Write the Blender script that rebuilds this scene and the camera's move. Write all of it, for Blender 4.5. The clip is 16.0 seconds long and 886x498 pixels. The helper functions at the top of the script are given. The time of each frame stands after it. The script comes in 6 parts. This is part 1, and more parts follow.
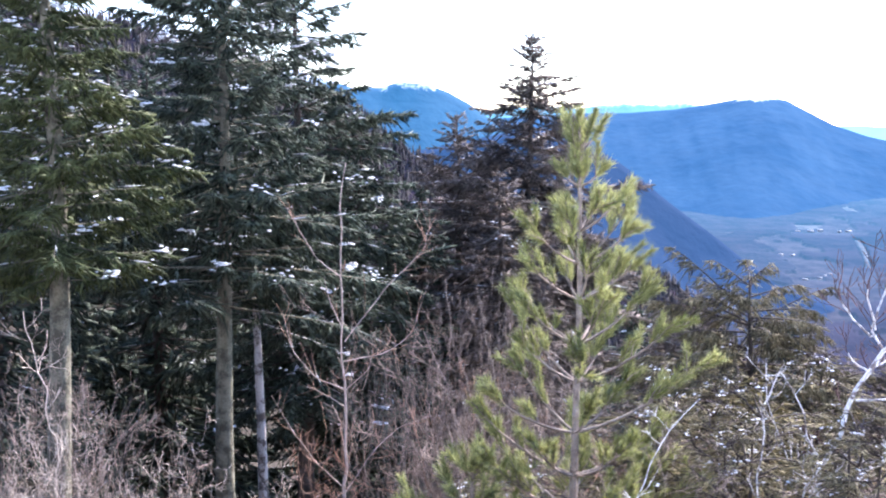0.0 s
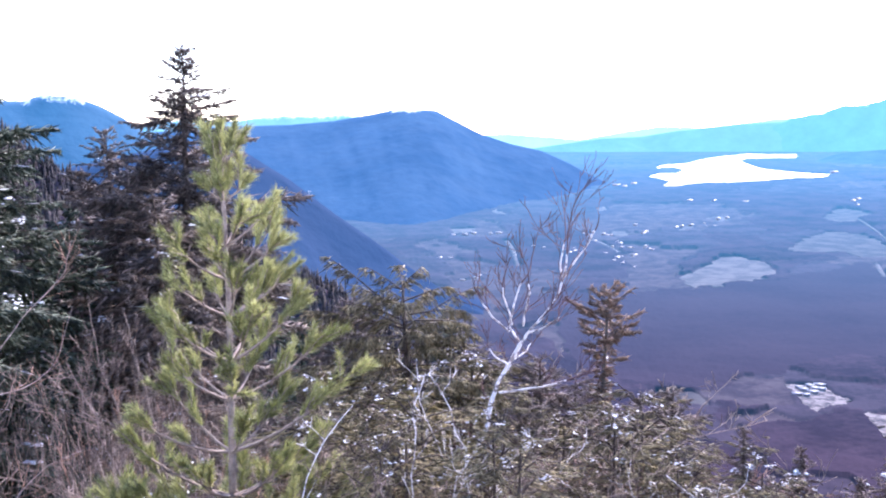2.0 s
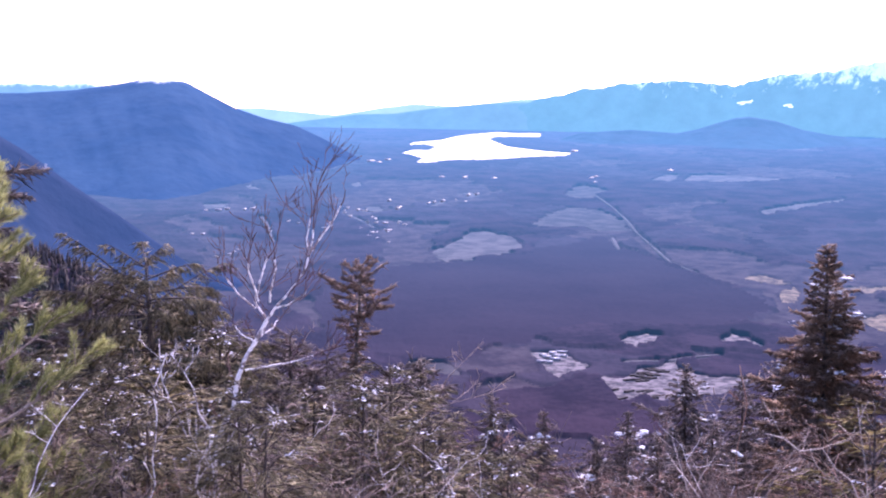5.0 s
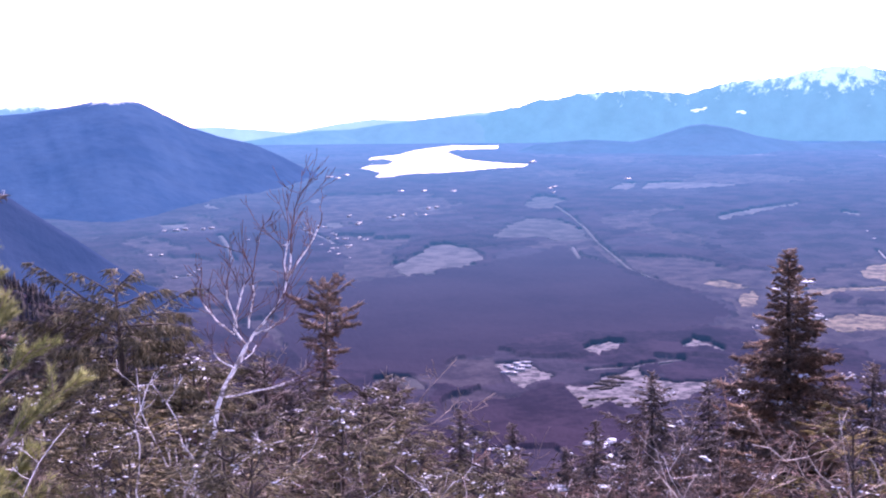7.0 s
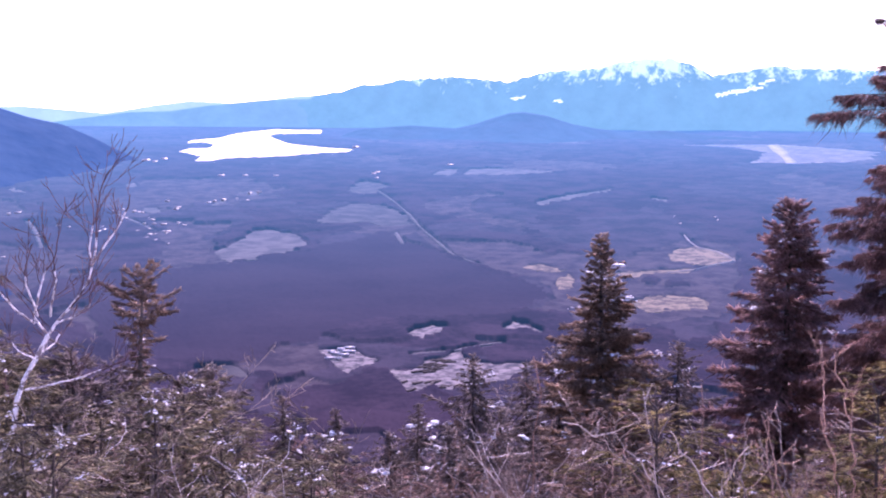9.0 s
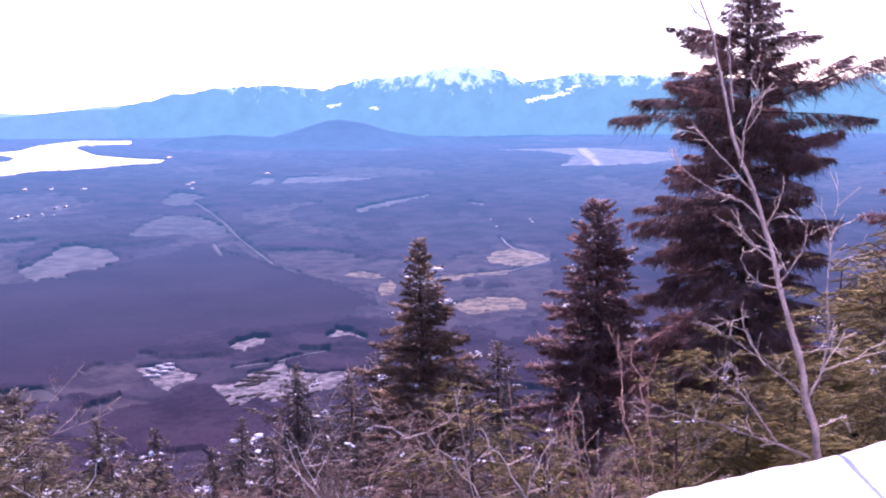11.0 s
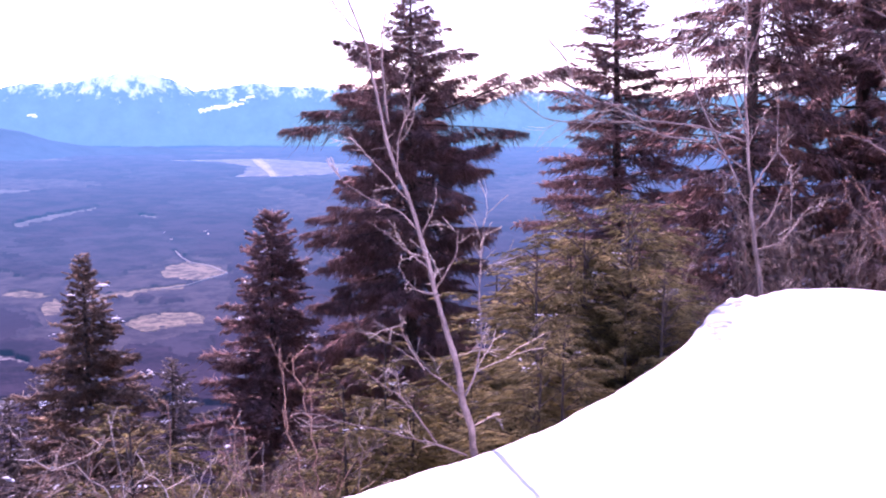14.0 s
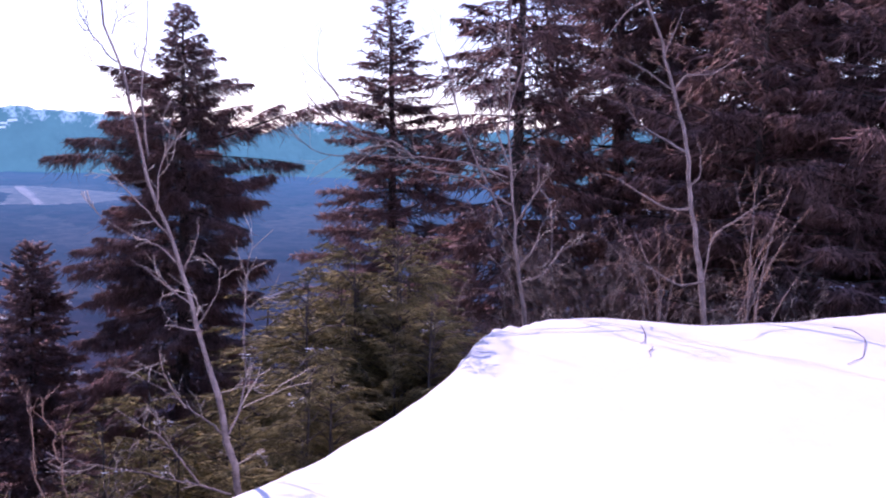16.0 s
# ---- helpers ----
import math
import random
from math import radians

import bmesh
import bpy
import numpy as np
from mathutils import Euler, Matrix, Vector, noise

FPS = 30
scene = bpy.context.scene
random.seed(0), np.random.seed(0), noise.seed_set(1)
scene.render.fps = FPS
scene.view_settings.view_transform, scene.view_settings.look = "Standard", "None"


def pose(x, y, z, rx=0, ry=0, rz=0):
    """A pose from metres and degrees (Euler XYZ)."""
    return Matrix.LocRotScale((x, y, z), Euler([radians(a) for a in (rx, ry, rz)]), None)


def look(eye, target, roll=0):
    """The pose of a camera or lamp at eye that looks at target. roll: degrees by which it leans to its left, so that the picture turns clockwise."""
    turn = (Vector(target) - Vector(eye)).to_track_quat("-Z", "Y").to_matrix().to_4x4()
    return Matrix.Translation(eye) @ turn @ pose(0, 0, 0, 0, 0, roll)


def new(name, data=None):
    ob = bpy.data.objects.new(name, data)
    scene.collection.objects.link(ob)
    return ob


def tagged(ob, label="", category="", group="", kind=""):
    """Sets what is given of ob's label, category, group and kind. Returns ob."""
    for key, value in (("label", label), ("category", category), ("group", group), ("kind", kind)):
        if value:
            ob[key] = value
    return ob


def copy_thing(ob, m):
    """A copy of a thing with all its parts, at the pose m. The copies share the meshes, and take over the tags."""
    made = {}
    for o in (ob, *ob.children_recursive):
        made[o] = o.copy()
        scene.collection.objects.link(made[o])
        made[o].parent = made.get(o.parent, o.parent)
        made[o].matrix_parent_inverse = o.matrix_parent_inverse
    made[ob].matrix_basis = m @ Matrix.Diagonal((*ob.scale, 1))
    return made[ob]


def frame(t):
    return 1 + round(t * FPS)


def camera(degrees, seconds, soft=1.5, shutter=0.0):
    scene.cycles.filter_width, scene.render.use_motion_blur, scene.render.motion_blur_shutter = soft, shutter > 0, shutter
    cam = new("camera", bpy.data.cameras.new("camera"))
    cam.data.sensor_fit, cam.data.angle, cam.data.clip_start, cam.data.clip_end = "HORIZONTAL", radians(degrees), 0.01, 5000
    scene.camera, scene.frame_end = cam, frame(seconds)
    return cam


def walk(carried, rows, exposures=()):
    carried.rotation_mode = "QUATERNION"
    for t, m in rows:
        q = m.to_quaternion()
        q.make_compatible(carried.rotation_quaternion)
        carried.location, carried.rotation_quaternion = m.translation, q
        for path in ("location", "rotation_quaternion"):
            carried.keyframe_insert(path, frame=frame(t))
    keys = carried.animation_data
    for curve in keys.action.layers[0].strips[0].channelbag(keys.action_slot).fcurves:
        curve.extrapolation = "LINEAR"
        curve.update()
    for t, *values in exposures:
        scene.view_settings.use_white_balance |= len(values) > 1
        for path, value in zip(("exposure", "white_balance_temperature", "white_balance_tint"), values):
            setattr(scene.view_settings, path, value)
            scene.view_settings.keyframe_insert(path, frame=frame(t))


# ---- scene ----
# A mountain lookout in late winter: a snow bank, conifers and bare saplings at its edge,
# and a wide forested valley with a lake and snowy ranges beyond.
cam = camera(46.0, 16.0, soft=2.1)
PATH = [
    (0.0, -0.141, -0.015, 1.589, 83.15, -0.10, 0.01),
    (0.5, -0.120, -0.027, 1.597, 83.52, 0.06, -3.77),
    (1.0, -0.093, 0.018, 1.591, 83.19, 0.28, -9.14),
    (1.5, -0.059, 0.037, 1.587, 82.93, 0.94, -14.37),
    (2.0, -0.034, 0.028, 1.586, 83.70, 0.80, -18.34),
    (2.5, -0.022, -0.011, 1.590, 83.81, -0.20, -23.38),
    (3.0, -0.018, -0.042, 1.594, 84.06, -0.23, -26.97),
    (3.5, 0.010, -0.009, 1.583, 84.11, -1.89, -30.08),
    (4.0, 0.017, -0.004, 1.586, 83.80, -0.86, -30.01),
    (4.5, 0.018, -0.004, 1.584, 83.04, -0.74, -30.88),
    (4.7, 0.018, 0.002, 1.581, 82.35, -0.72, -31.28),
    (6.8, -0.074, 0.058, 1.622, 83.21, 0.52, -32.85),
    (7.0, -0.064, 0.070, 1.617, 83.07, 0.88, -33.98),
    (7.5, -0.051, 0.086, 1.609, 82.94, 0.78, -35.14),
    (8.0, -0.040, 0.093, 1.608, 82.56, 1.19, -36.88),
    (8.5, -0.029, 0.074, 1.609, 82.86, 0.34, -39.98),
    (9.0, -0.013, 0.075, 1.604, 82.20, -0.17, -43.57),
    (9.5, -0.006, 0.057, 1.605, 81.73, 0.16, -46.18),
    (11.8, 0.015, -0.003, 1.605, 82.55, 0.30, -58.13),
    (12.0, 0.029, -0.003, 1.603, 82.38, 0.22, -59.29),
    (12.5, 0.046, -0.004, 1.602, 82.70, -0.11, -61.15),
    (13.0, 0.059, -0.012, 1.602, 82.93, -0.09, -64.22),
    (13.5, 0.060, -0.029, 1.601, 83.20, 0.05, -66.98),
    (14.0, 0.104, -0.041, 1.596, 83.15, -0.33, -71.13),
    (14.5, 0.125, -0.051, 1.598, 83.45, -0.48, -73.75),
    (15.0, 0.139, -0.063, 1.595, 83.65, -1.21, -76.49),
    (15.5, 0.121, -0.093, 1.610, 84.54, -1.45, -78.95),
    (16.0, 0.082, -0.130, 1.624, 85.03, -1.47, -83.08),
]
EXPOSURES = [(0.0, 1.94, 6050, 22), (1.3, 1.94, 6020, 27), (2.05, 1.82, 6000, 30), (2.6, 1.52, 6000, 32), (3.5, 1.42, 6040, 39), (4.5, 1.32, 6120, 48), (9.0, 1.26, 6220, 66), (12.0, 1.28, 6280, 72), (14.0, 1.36, 6280, 76), (14.8, 1.02, 6100, 70), (15.5, 0.48, 5930, 57), (16.0, 0.45, 5900, 55)]
walk(cam, [(t, pose(x, y, z, rx, ry, rz)) for t, x, y, z, rx, ry, rz in PATH], EXPOSURES)

# ---------------------------------------------------------------- light
SUN_AZ, SUN_EL = 45.0, 38.0        # degrees clockwise from +y, and above the horizon
world = bpy.data.worlds.new("sky")
scene.world = world
world.use_nodes = True
wn = world.node_tree.nodes
sky = wn.new("ShaderNodeTexSky")
sky.sky_type = "NISHITA"
sky.sun_disc = False
sky.sun_elevation = radians(SUN_EL)
sky.sun_rotation = radians(SUN_AZ)
sky.air_density, sky.dust_density, sky.ozone_density = 1.0, 0.3, 2.0
wn["Background"].inputs["Strength"].default_value = 0.15
world.node_tree.links.new(sky.outputs["Color"], wn["Background"].inputs["Color"])
sun = new("sun", bpy.data.lights.new("sun", "SUN"))
sun.data.energy, sun.data.angle, sun.data.color = 4.0, radians(0.8), (1.0, 0.94, 0.85)
sd = Vector((math.sin(radians(SUN_AZ)) * math.cos(radians(SUN_EL)), math.cos(radians(SUN_AZ)) * math.cos(radians(SUN_EL)), math.sin(radians(SUN_EL))))
sun.matrix_world = look(tuple(sd * 60), (0, 0, 0))

# ---------------------------------------------------------------- materials


def material(name, a, b, scale=3.0, rough=0.85, bump=0.3, bump_scale=40.0, island=0.0, sheen=0.0, tint=(1, 1, 1), glow=None, thin=0.0, bump_dist=0.02, spec=0.3, far=None, span=(0.52, 0.88)):
    """A mix of two colours by noise at two scales, with a fine relief; island: brightness change from piece to piece."""
    m = bpy.data.materials.new(name)
    m.use_nodes = True
    nt = m.node_tree
    n, lk = nt.nodes, nt.links
    p = n["Principled BSDF"]
    co = n.new("ShaderNodeTexCoord")
    big = n.new("ShaderNodeTexNoise")
    big.inputs["Scale"].default_value = scale
    big.inputs["Detail"].default_value = 6
    fine = n.new("ShaderNodeTexNoise")
    fine.inputs["Scale"].default_value = bump_scale
    fine.inputs["Detail"].default_value = 4
    for t in (big, fine):
        lk.new(co.outputs["Object"], t.inputs["Vector"])
    add = n.new("ShaderNodeMath")
    add.operation = "MULTIPLY_ADD"
    add.inputs[1].default_value = 0.4
    lk.new(fine.outputs["Fac"], add.inputs[0])
    lk.new(big.outputs["Fac"], add.inputs[2])
    ramp = n.new("ShaderNodeValToRGB")
    ramp.color_ramp.elements[0].position, ramp.color_ramp.elements[1].position = span
    ramp.color_ramp.elements[0].color, ramp.color_ramp.elements[1].color = (*a, 1), (*b, 1)
    lk.new(add.outputs[0], ramp.inputs["Fac"])
    col = ramp.outputs["Color"]
    if island:
        geo = n.new("ShaderNodeNewGeometry")
        mr = n.new("ShaderNodeMapRange")
        mr.inputs["To Min"].default_value, mr.inputs["To Max"].default_value = 1 - island, 1 + island
        lk.new(geo.outputs["Random Per Island"], mr.inputs["Value"])
        mul = n.new("ShaderNodeVectorMath")
        mul.operation = "SCALE"
        lk.new(col, mul.inputs[0])
        lk.new(mr.outputs["Result"], mul.inputs["Scale"])
        col = mul.outputs["Vector"]
    lk.new(col, p.inputs["Base Color"])
    p.inputs["Roughness"].default_value = rough
    p.inputs["Specular IOR Level"].default_value = spec
    if bump:
        bn = n.new("ShaderNodeBump")
        bn.inputs["Strength"].default_value, bn.inputs["Distance"].default_value = bump, bump_dist
        lk.new(fine.outputs["Fac"], bn.inputs["Height"])
        lk.new(bn.outputs["Normal"], p.inputs["Normal"])
    # tinted sheen: brightens grazing views, as haze would
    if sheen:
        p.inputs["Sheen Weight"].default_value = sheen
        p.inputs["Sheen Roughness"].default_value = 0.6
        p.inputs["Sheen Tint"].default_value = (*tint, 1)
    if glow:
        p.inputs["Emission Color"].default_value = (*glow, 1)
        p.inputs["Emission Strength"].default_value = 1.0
    # haze painted as emission, growing with distance from the lookout
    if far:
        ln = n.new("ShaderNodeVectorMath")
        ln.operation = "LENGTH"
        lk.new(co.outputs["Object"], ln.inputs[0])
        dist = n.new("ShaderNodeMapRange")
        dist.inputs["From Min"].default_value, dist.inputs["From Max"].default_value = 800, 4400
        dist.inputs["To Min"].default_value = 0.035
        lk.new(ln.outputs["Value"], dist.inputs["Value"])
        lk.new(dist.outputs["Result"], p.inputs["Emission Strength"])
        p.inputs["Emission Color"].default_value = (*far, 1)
    if thin:
        tl = n.new("ShaderNodeBsdfTranslucent")
        lk.new(col, tl.inputs["Color"])
        mx = n.new("ShaderNodeMixShader")
        mx.inputs["Fac"].default_value = thin
        lk.new(p.outputs["BSDF"], mx.inputs[1])
        lk.new(tl.outputs["BSDF"], mx.inputs[2])
        lk.new(mx.outputs["Shader"], n["Material Output"].inputs["Surface"])
    return m


M_SNOW = material("snow", (0.79, 0.81, 0.83), (0.85, 0.86, 0.87), 1.2, 0.6, 0.25, 9.0, bump_dist=0.05)
M_BARK_GREY = material("bark_grey", (0.15, 0.13, 0.11), (0.34, 0.30, 0.26), 8, 0.9, 0.8, 50)
M_BARK_LICHEN = material("bark_lichen", (0.09, 0.083, 0.06), (0.25, 0.23, 0.165), 6, 0.9, 0.9, 40, span=(0.58, 0.8))
M_BARK_PEEL = material("peeling_bark", (0.11, 0.09, 0.08), (0.52, 0.47, 0.44), 5, 0.85, 0.9, 35, span=(0.6, 0.72))
M_BARK_DARK = material("bark_dark", (0.06, 0.045, 0.035), (0.15, 0.12, 0.10), 6, 0.9, 0.8, 45)
M_BARK_PINE = material("bark_pine", (0.22, 0.17, 0.14), (0.42, 0.34, 0.28), 10, 0.85, 0.7, 60)
M_BARK_ALDER = material("bark_alder", (0.19, 0.14, 0.122), (0.42, 0.325, 0.285), 9, 0.75, 0.6, 60)
M_BARK_SAPLING = material("bark_sapling", (0.34, 0.265, 0.22), (0.60, 0.49, 0.42), 9, 0.75, 0.6, 60)
M_BIRCH = material("birch_bark", (0.26, 0.22, 0.21), (0.90, 0.87, 0.84), 15, 0.7, 0.5, 60, span=(0.60, 0.68))
M_TWIG = material("twig_brown", (0.17, 0.125, 0.10), (0.42, 0.33, 0.27), 3, 0.8, 0.2, 60, island=0.45)
M_TWIG_PALE = material("twig_pale", (0.36, 0.295, 0.24), (0.70, 0.59, 0.49), 3, 0.8, 0.2, 60, island=0.45)
M_TWIG_RED = material("twig_red", (0.27, 0.15, 0.10), (0.54, 0.335, 0.235), 3, 0.7, 0.2, 60, island=0.35)
M_TWIG_DARK = material("twig_dark_red", (0.085, 0.042, 0.042), (0.19, 0.105, 0.10), 3, 0.7, 0.2, 60, island=0.35)
M_SPRUCE = material("spruce_needles", (0.048, 0.070, 0.055), (0.145, 0.178, 0.122), 1.2, 0.6, 0.2, 30, island=0.75, thin=0.4)
M_SPRUCE_GREEN = material("green_needles", (0.052, 0.072, 0.030), (0.15, 0.175, 0.068), 1.2, 0.6, 0.2, 30, island=0.5, thin=0.4)
M_FIR = material("fir_needles", (0.22, 0.155, 0.115), (0.48, 0.355, 0.25), 1.0, 0.6, 0.2, 30, island=0.55, thin=0.55)
M_DUSK = material("grey_brown_needles", (0.12, 0.10, 0.09), (0.32, 0.265, 0.23), 1.0, 0.6, 0.2, 30, island=0.55, thin=0.45)
# needles lightened and reddened to imitate a veil of lens flare
M_FLARE_RED = material("flare_red_needles", (0.24, 0.15, 0.14), (0.53, 0.345, 0.31), 1.0, 0.6, 0.2, 30, island=0.5, thin=0.55)
M_HEMLOCK = material("hemlock_needles", (0.20, 0.17, 0.075), (0.52, 0.445, 0.22), 2.0, 0.6, 0.2, 30, island=0.65, thin=0.62)
M_OLIVE = material("olive_needles", (0.155, 0.135, 0.08), (0.45, 0.395, 0.235), 2.0, 0.6, 0.2, 30, island=0.7, thin=0.4)
M_BUSH_RED = material("reddish_sprays", (0.18, 0.12, 0.10), (0.44, 0.31, 0.25), 2.0, 0.6, 0.2, 30, island=0.65, thin=0.45)
M_PINE = material("pine_needles", (0.165, 0.185, 0.06), (0.455, 0.455, 0.19), 2.5, 0.5, 0.0, 30, island=0.55, thin=0.35)

HAZE_TINT = (0.30, 0.50, 1.0)
HAZE_GLOW = (0.034, 0.150, 0.265)     # blue haze over the far valley, put in as emission
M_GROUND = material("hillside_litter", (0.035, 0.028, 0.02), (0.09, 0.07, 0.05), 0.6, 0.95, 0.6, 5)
# sheen tint and distance emission that imitate haze on the valley
HAZY = dict(sheen=0.02, tint=(0.35, 0.38, 1.0), far=HAZE_GLOW, spec=0.0, span=(0.58, 0.82))
M_VALLEY = material("valley_forest", (0.022, 0.014, 0.021), (0.042, 0.028, 0.037), 0.006, 0.95, 0.5, 0.12, bump_dist=1.2, **HAZY)
M_CONIFER = material("conifer_stand", (0.021, 0.0135, 0.020), (0.041, 0.027, 0.037), 0.016, 0.95, 0.6, 0.12, bump_dist=1.5, **HAZY)
M_EVEN = material("even_conifer_stand", (0.026, 0.0165, 0.025), (0.036, 0.024, 0.033), 0.006, 0.95, 0.35, 0.12, bump_dist=1.2, **{**HAZY, "span": (0.5, 0.9)})
M_MIXED = material("mixed_wood", (0.025, 0.019, 0.026), (0.046, 0.035, 0.046), 0.02, 0.95, 0.6, 0.12, bump_dist=1.5, **HAZY)
M_SCRUB = material("scrub", (0.034, 0.025, 0.032), (0.064, 0.050, 0.055), 0.03, 0.95, 0.6, 0.15, bump_dist=1.0, **HAZY)
M_FIELD = material("dry_field", (0.066, 0.061, 0.063), (0.108, 0.099, 0.097), 0.03, 0.95, 0.3, 0.25, bump_dist=0.6, **HAZY)
M_REGROWN = material("regrown_clearing", (0.046, 0.042, 0.044), (0.076, 0.069, 0.069), 0.03, 0.95, 0.3, 0.25, bump_dist=0.6, **HAZY)
M_OPEN = material("bleached_grass", (0.09, 0.083, 0.083), (0.15, 0.137, 0.132), 0.03, 0.95, 0.3, 0.25, bump_dist=0.6, **HAZY)
M_RUNWAY = material("pale_runway", (0.20, 0.18, 0.18), (0.30, 0.28, 0.27), 0.03, 0.95, 0.2, 0.25, bump_dist=0.4, **HAZY)
M_TAN = material("tan_marsh", (0.075, 0.060, 0.050), (0.21, 0.17, 0.115), 0.05, 0.95, 0.3, 0.2, bump_dist=0.6, **HAZY)
M_GRAVEL = material("gravel", (0.062, 0.056, 0.058), (0.21, 0.187, 0.183), 0.10, 0.95, 0.5, 0.3, bump_dist=0.8, **HAZY)
M_TRACK = material("dirt_track", (0.06, 0.056, 0.06), (0.12, 0.108, 0.112), 0.05, 0.95, 0.2, 0.3, **HAZY)
M_ROOF = material("pale_roof", (0.24, 0.25, 0.28), (0.44, 0.45, 0.47), 0.1, 0.5, 0.0, 1)
M_WALLS = material("house_walls", (0.26, 0.25, 0.25), (0.42, 0.41, 0.40), 0.1, 0.8, 0.0, 1)
M_LOGS = material("log_pile", (0.035, 0.030, 0.030), (0.085, 0.075, 0.07), 0.2, 0.9, 0.4, 1.0)


# glow: emission that stands in for the haze in front of a mountain
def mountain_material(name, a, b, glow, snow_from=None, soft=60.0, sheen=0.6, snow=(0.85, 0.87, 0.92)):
    m = material(name, a, b, 0.006, 0.95, 0.45, 0.03, sheen=sheen, tint=HAZE_TINT, glow=glow, bump_dist=8.0, spec=0.0)
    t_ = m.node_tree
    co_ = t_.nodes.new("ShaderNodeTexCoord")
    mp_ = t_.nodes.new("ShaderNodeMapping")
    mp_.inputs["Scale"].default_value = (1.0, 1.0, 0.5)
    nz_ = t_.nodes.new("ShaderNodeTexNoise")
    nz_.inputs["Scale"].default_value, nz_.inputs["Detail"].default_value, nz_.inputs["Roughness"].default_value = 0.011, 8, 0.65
    # the painted haze varies a little with the noise
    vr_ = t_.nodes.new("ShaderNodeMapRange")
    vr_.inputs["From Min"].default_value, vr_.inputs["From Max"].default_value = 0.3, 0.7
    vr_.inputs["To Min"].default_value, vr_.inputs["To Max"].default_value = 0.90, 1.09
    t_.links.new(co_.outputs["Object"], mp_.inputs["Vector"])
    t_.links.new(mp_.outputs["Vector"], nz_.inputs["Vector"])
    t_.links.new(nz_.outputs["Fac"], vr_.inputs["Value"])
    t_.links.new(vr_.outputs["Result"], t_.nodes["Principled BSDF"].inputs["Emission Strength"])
    if snow_from is not None:
        n, lk = m.node_tree.nodes, m.node_tree.links
        p = n["Principled BSDF"]
        co = n.new("ShaderNodeTexCoord")
        sep = n.new("ShaderNodeSeparateXYZ")
        lk.new(co.outputs["Object"], sep.inputs["Vector"])
        ns = n.new("ShaderNodeTexNoise")
        ns.inputs["Scale"].default_value, ns.inputs["Detail"].default_value, ns.inputs["Roughness"].default_value = 0.02, 8, 0.72
        mp = n.new("ShaderNodeMapping")
        mp.inputs["Scale"].default_value = (1.0, 1.0, 0.6)
        lk.new(co.outputs["Object"], mp.inputs["Vector"])
        lk.new(mp.outputs["Vector"], ns.inputs["Vector"])
        ma = n.new("ShaderNodeMath")
        ma.operation = "MULTIPLY_ADD"
        ma.inputs[1].default_value = soft * 8
        lk.new(ns.outputs["Fac"], ma.inputs[0])
        lk.new(sep.outputs["Z"], ma.inputs[2])
        mr = n.new("ShaderNodeMapRange")
        mr.inputs["From Min"].default_value, mr.inputs["From Max"].default_value = snow_from + soft * 3.85, snow_from + soft * 4.75
        lk.new(ma.outputs[0], mr.inputs["Value"])
        mix = n.new("ShaderNodeMix")
        mix.data_type = "RGBA"
        old = p.inputs["Base Color"].links[0].from_socket
        lk.new(mr.outputs["Result"], mix.inputs["Factor"])
        lk.new(old, mix.inputs["A"])
        mix.inputs["B"].default_value = (*snow, 1)
        lk.new(mix.outputs["Result"], p.inputs["Base Color"])
        # snow gets extra emission, so that shaded crests still look bright
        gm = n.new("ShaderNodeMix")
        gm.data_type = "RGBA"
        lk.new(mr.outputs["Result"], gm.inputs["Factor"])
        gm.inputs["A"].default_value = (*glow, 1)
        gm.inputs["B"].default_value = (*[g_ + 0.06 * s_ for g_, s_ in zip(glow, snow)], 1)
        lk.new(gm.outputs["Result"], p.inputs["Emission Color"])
    return m


# Bluish bases and glows carry painted haze, strongest on the farthest hills.
M_MAIN = mountain_material("haze_blue_mountain", (0.016, 0.032, 0.060), (0.036, 0.060, 0.092), (0.0073, 0.041, 0.093), 71, 9, 0.06, (0.66, 0.71, 0.76))
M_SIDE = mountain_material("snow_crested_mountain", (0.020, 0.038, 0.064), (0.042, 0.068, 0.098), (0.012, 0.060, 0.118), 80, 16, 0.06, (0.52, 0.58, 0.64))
M_SPURFAR = mountain_material("haze_blue_spur", (0.013, 0.018, 0.034), (0.026, 0.033, 0.054), (0.007, 0.027, 0.064), sheen=0.04)
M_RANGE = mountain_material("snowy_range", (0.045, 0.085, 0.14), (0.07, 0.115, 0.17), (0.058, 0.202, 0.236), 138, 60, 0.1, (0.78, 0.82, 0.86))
# emission painted in to keep these shaded snowfields white
M_SNOWFIELD = mountain_material("glowing_snowfield", (0.75, 0.78, 0.82), (0.85, 0.87, 0.9), (0.26, 0.40, 0.44), sheen=0.0)
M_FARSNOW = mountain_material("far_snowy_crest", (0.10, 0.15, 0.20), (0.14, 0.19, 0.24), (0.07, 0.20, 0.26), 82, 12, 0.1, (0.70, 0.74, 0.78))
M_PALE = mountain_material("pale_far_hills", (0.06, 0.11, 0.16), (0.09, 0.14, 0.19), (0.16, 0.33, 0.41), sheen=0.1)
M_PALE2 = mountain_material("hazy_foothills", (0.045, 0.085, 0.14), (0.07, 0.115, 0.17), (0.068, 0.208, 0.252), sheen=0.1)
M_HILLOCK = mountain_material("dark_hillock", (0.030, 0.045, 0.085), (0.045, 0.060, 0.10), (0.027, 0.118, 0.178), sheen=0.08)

# ---------------------------------------------------------------- geometry helpers
rng = np.random.default_rng(7)
EYE = 1.6


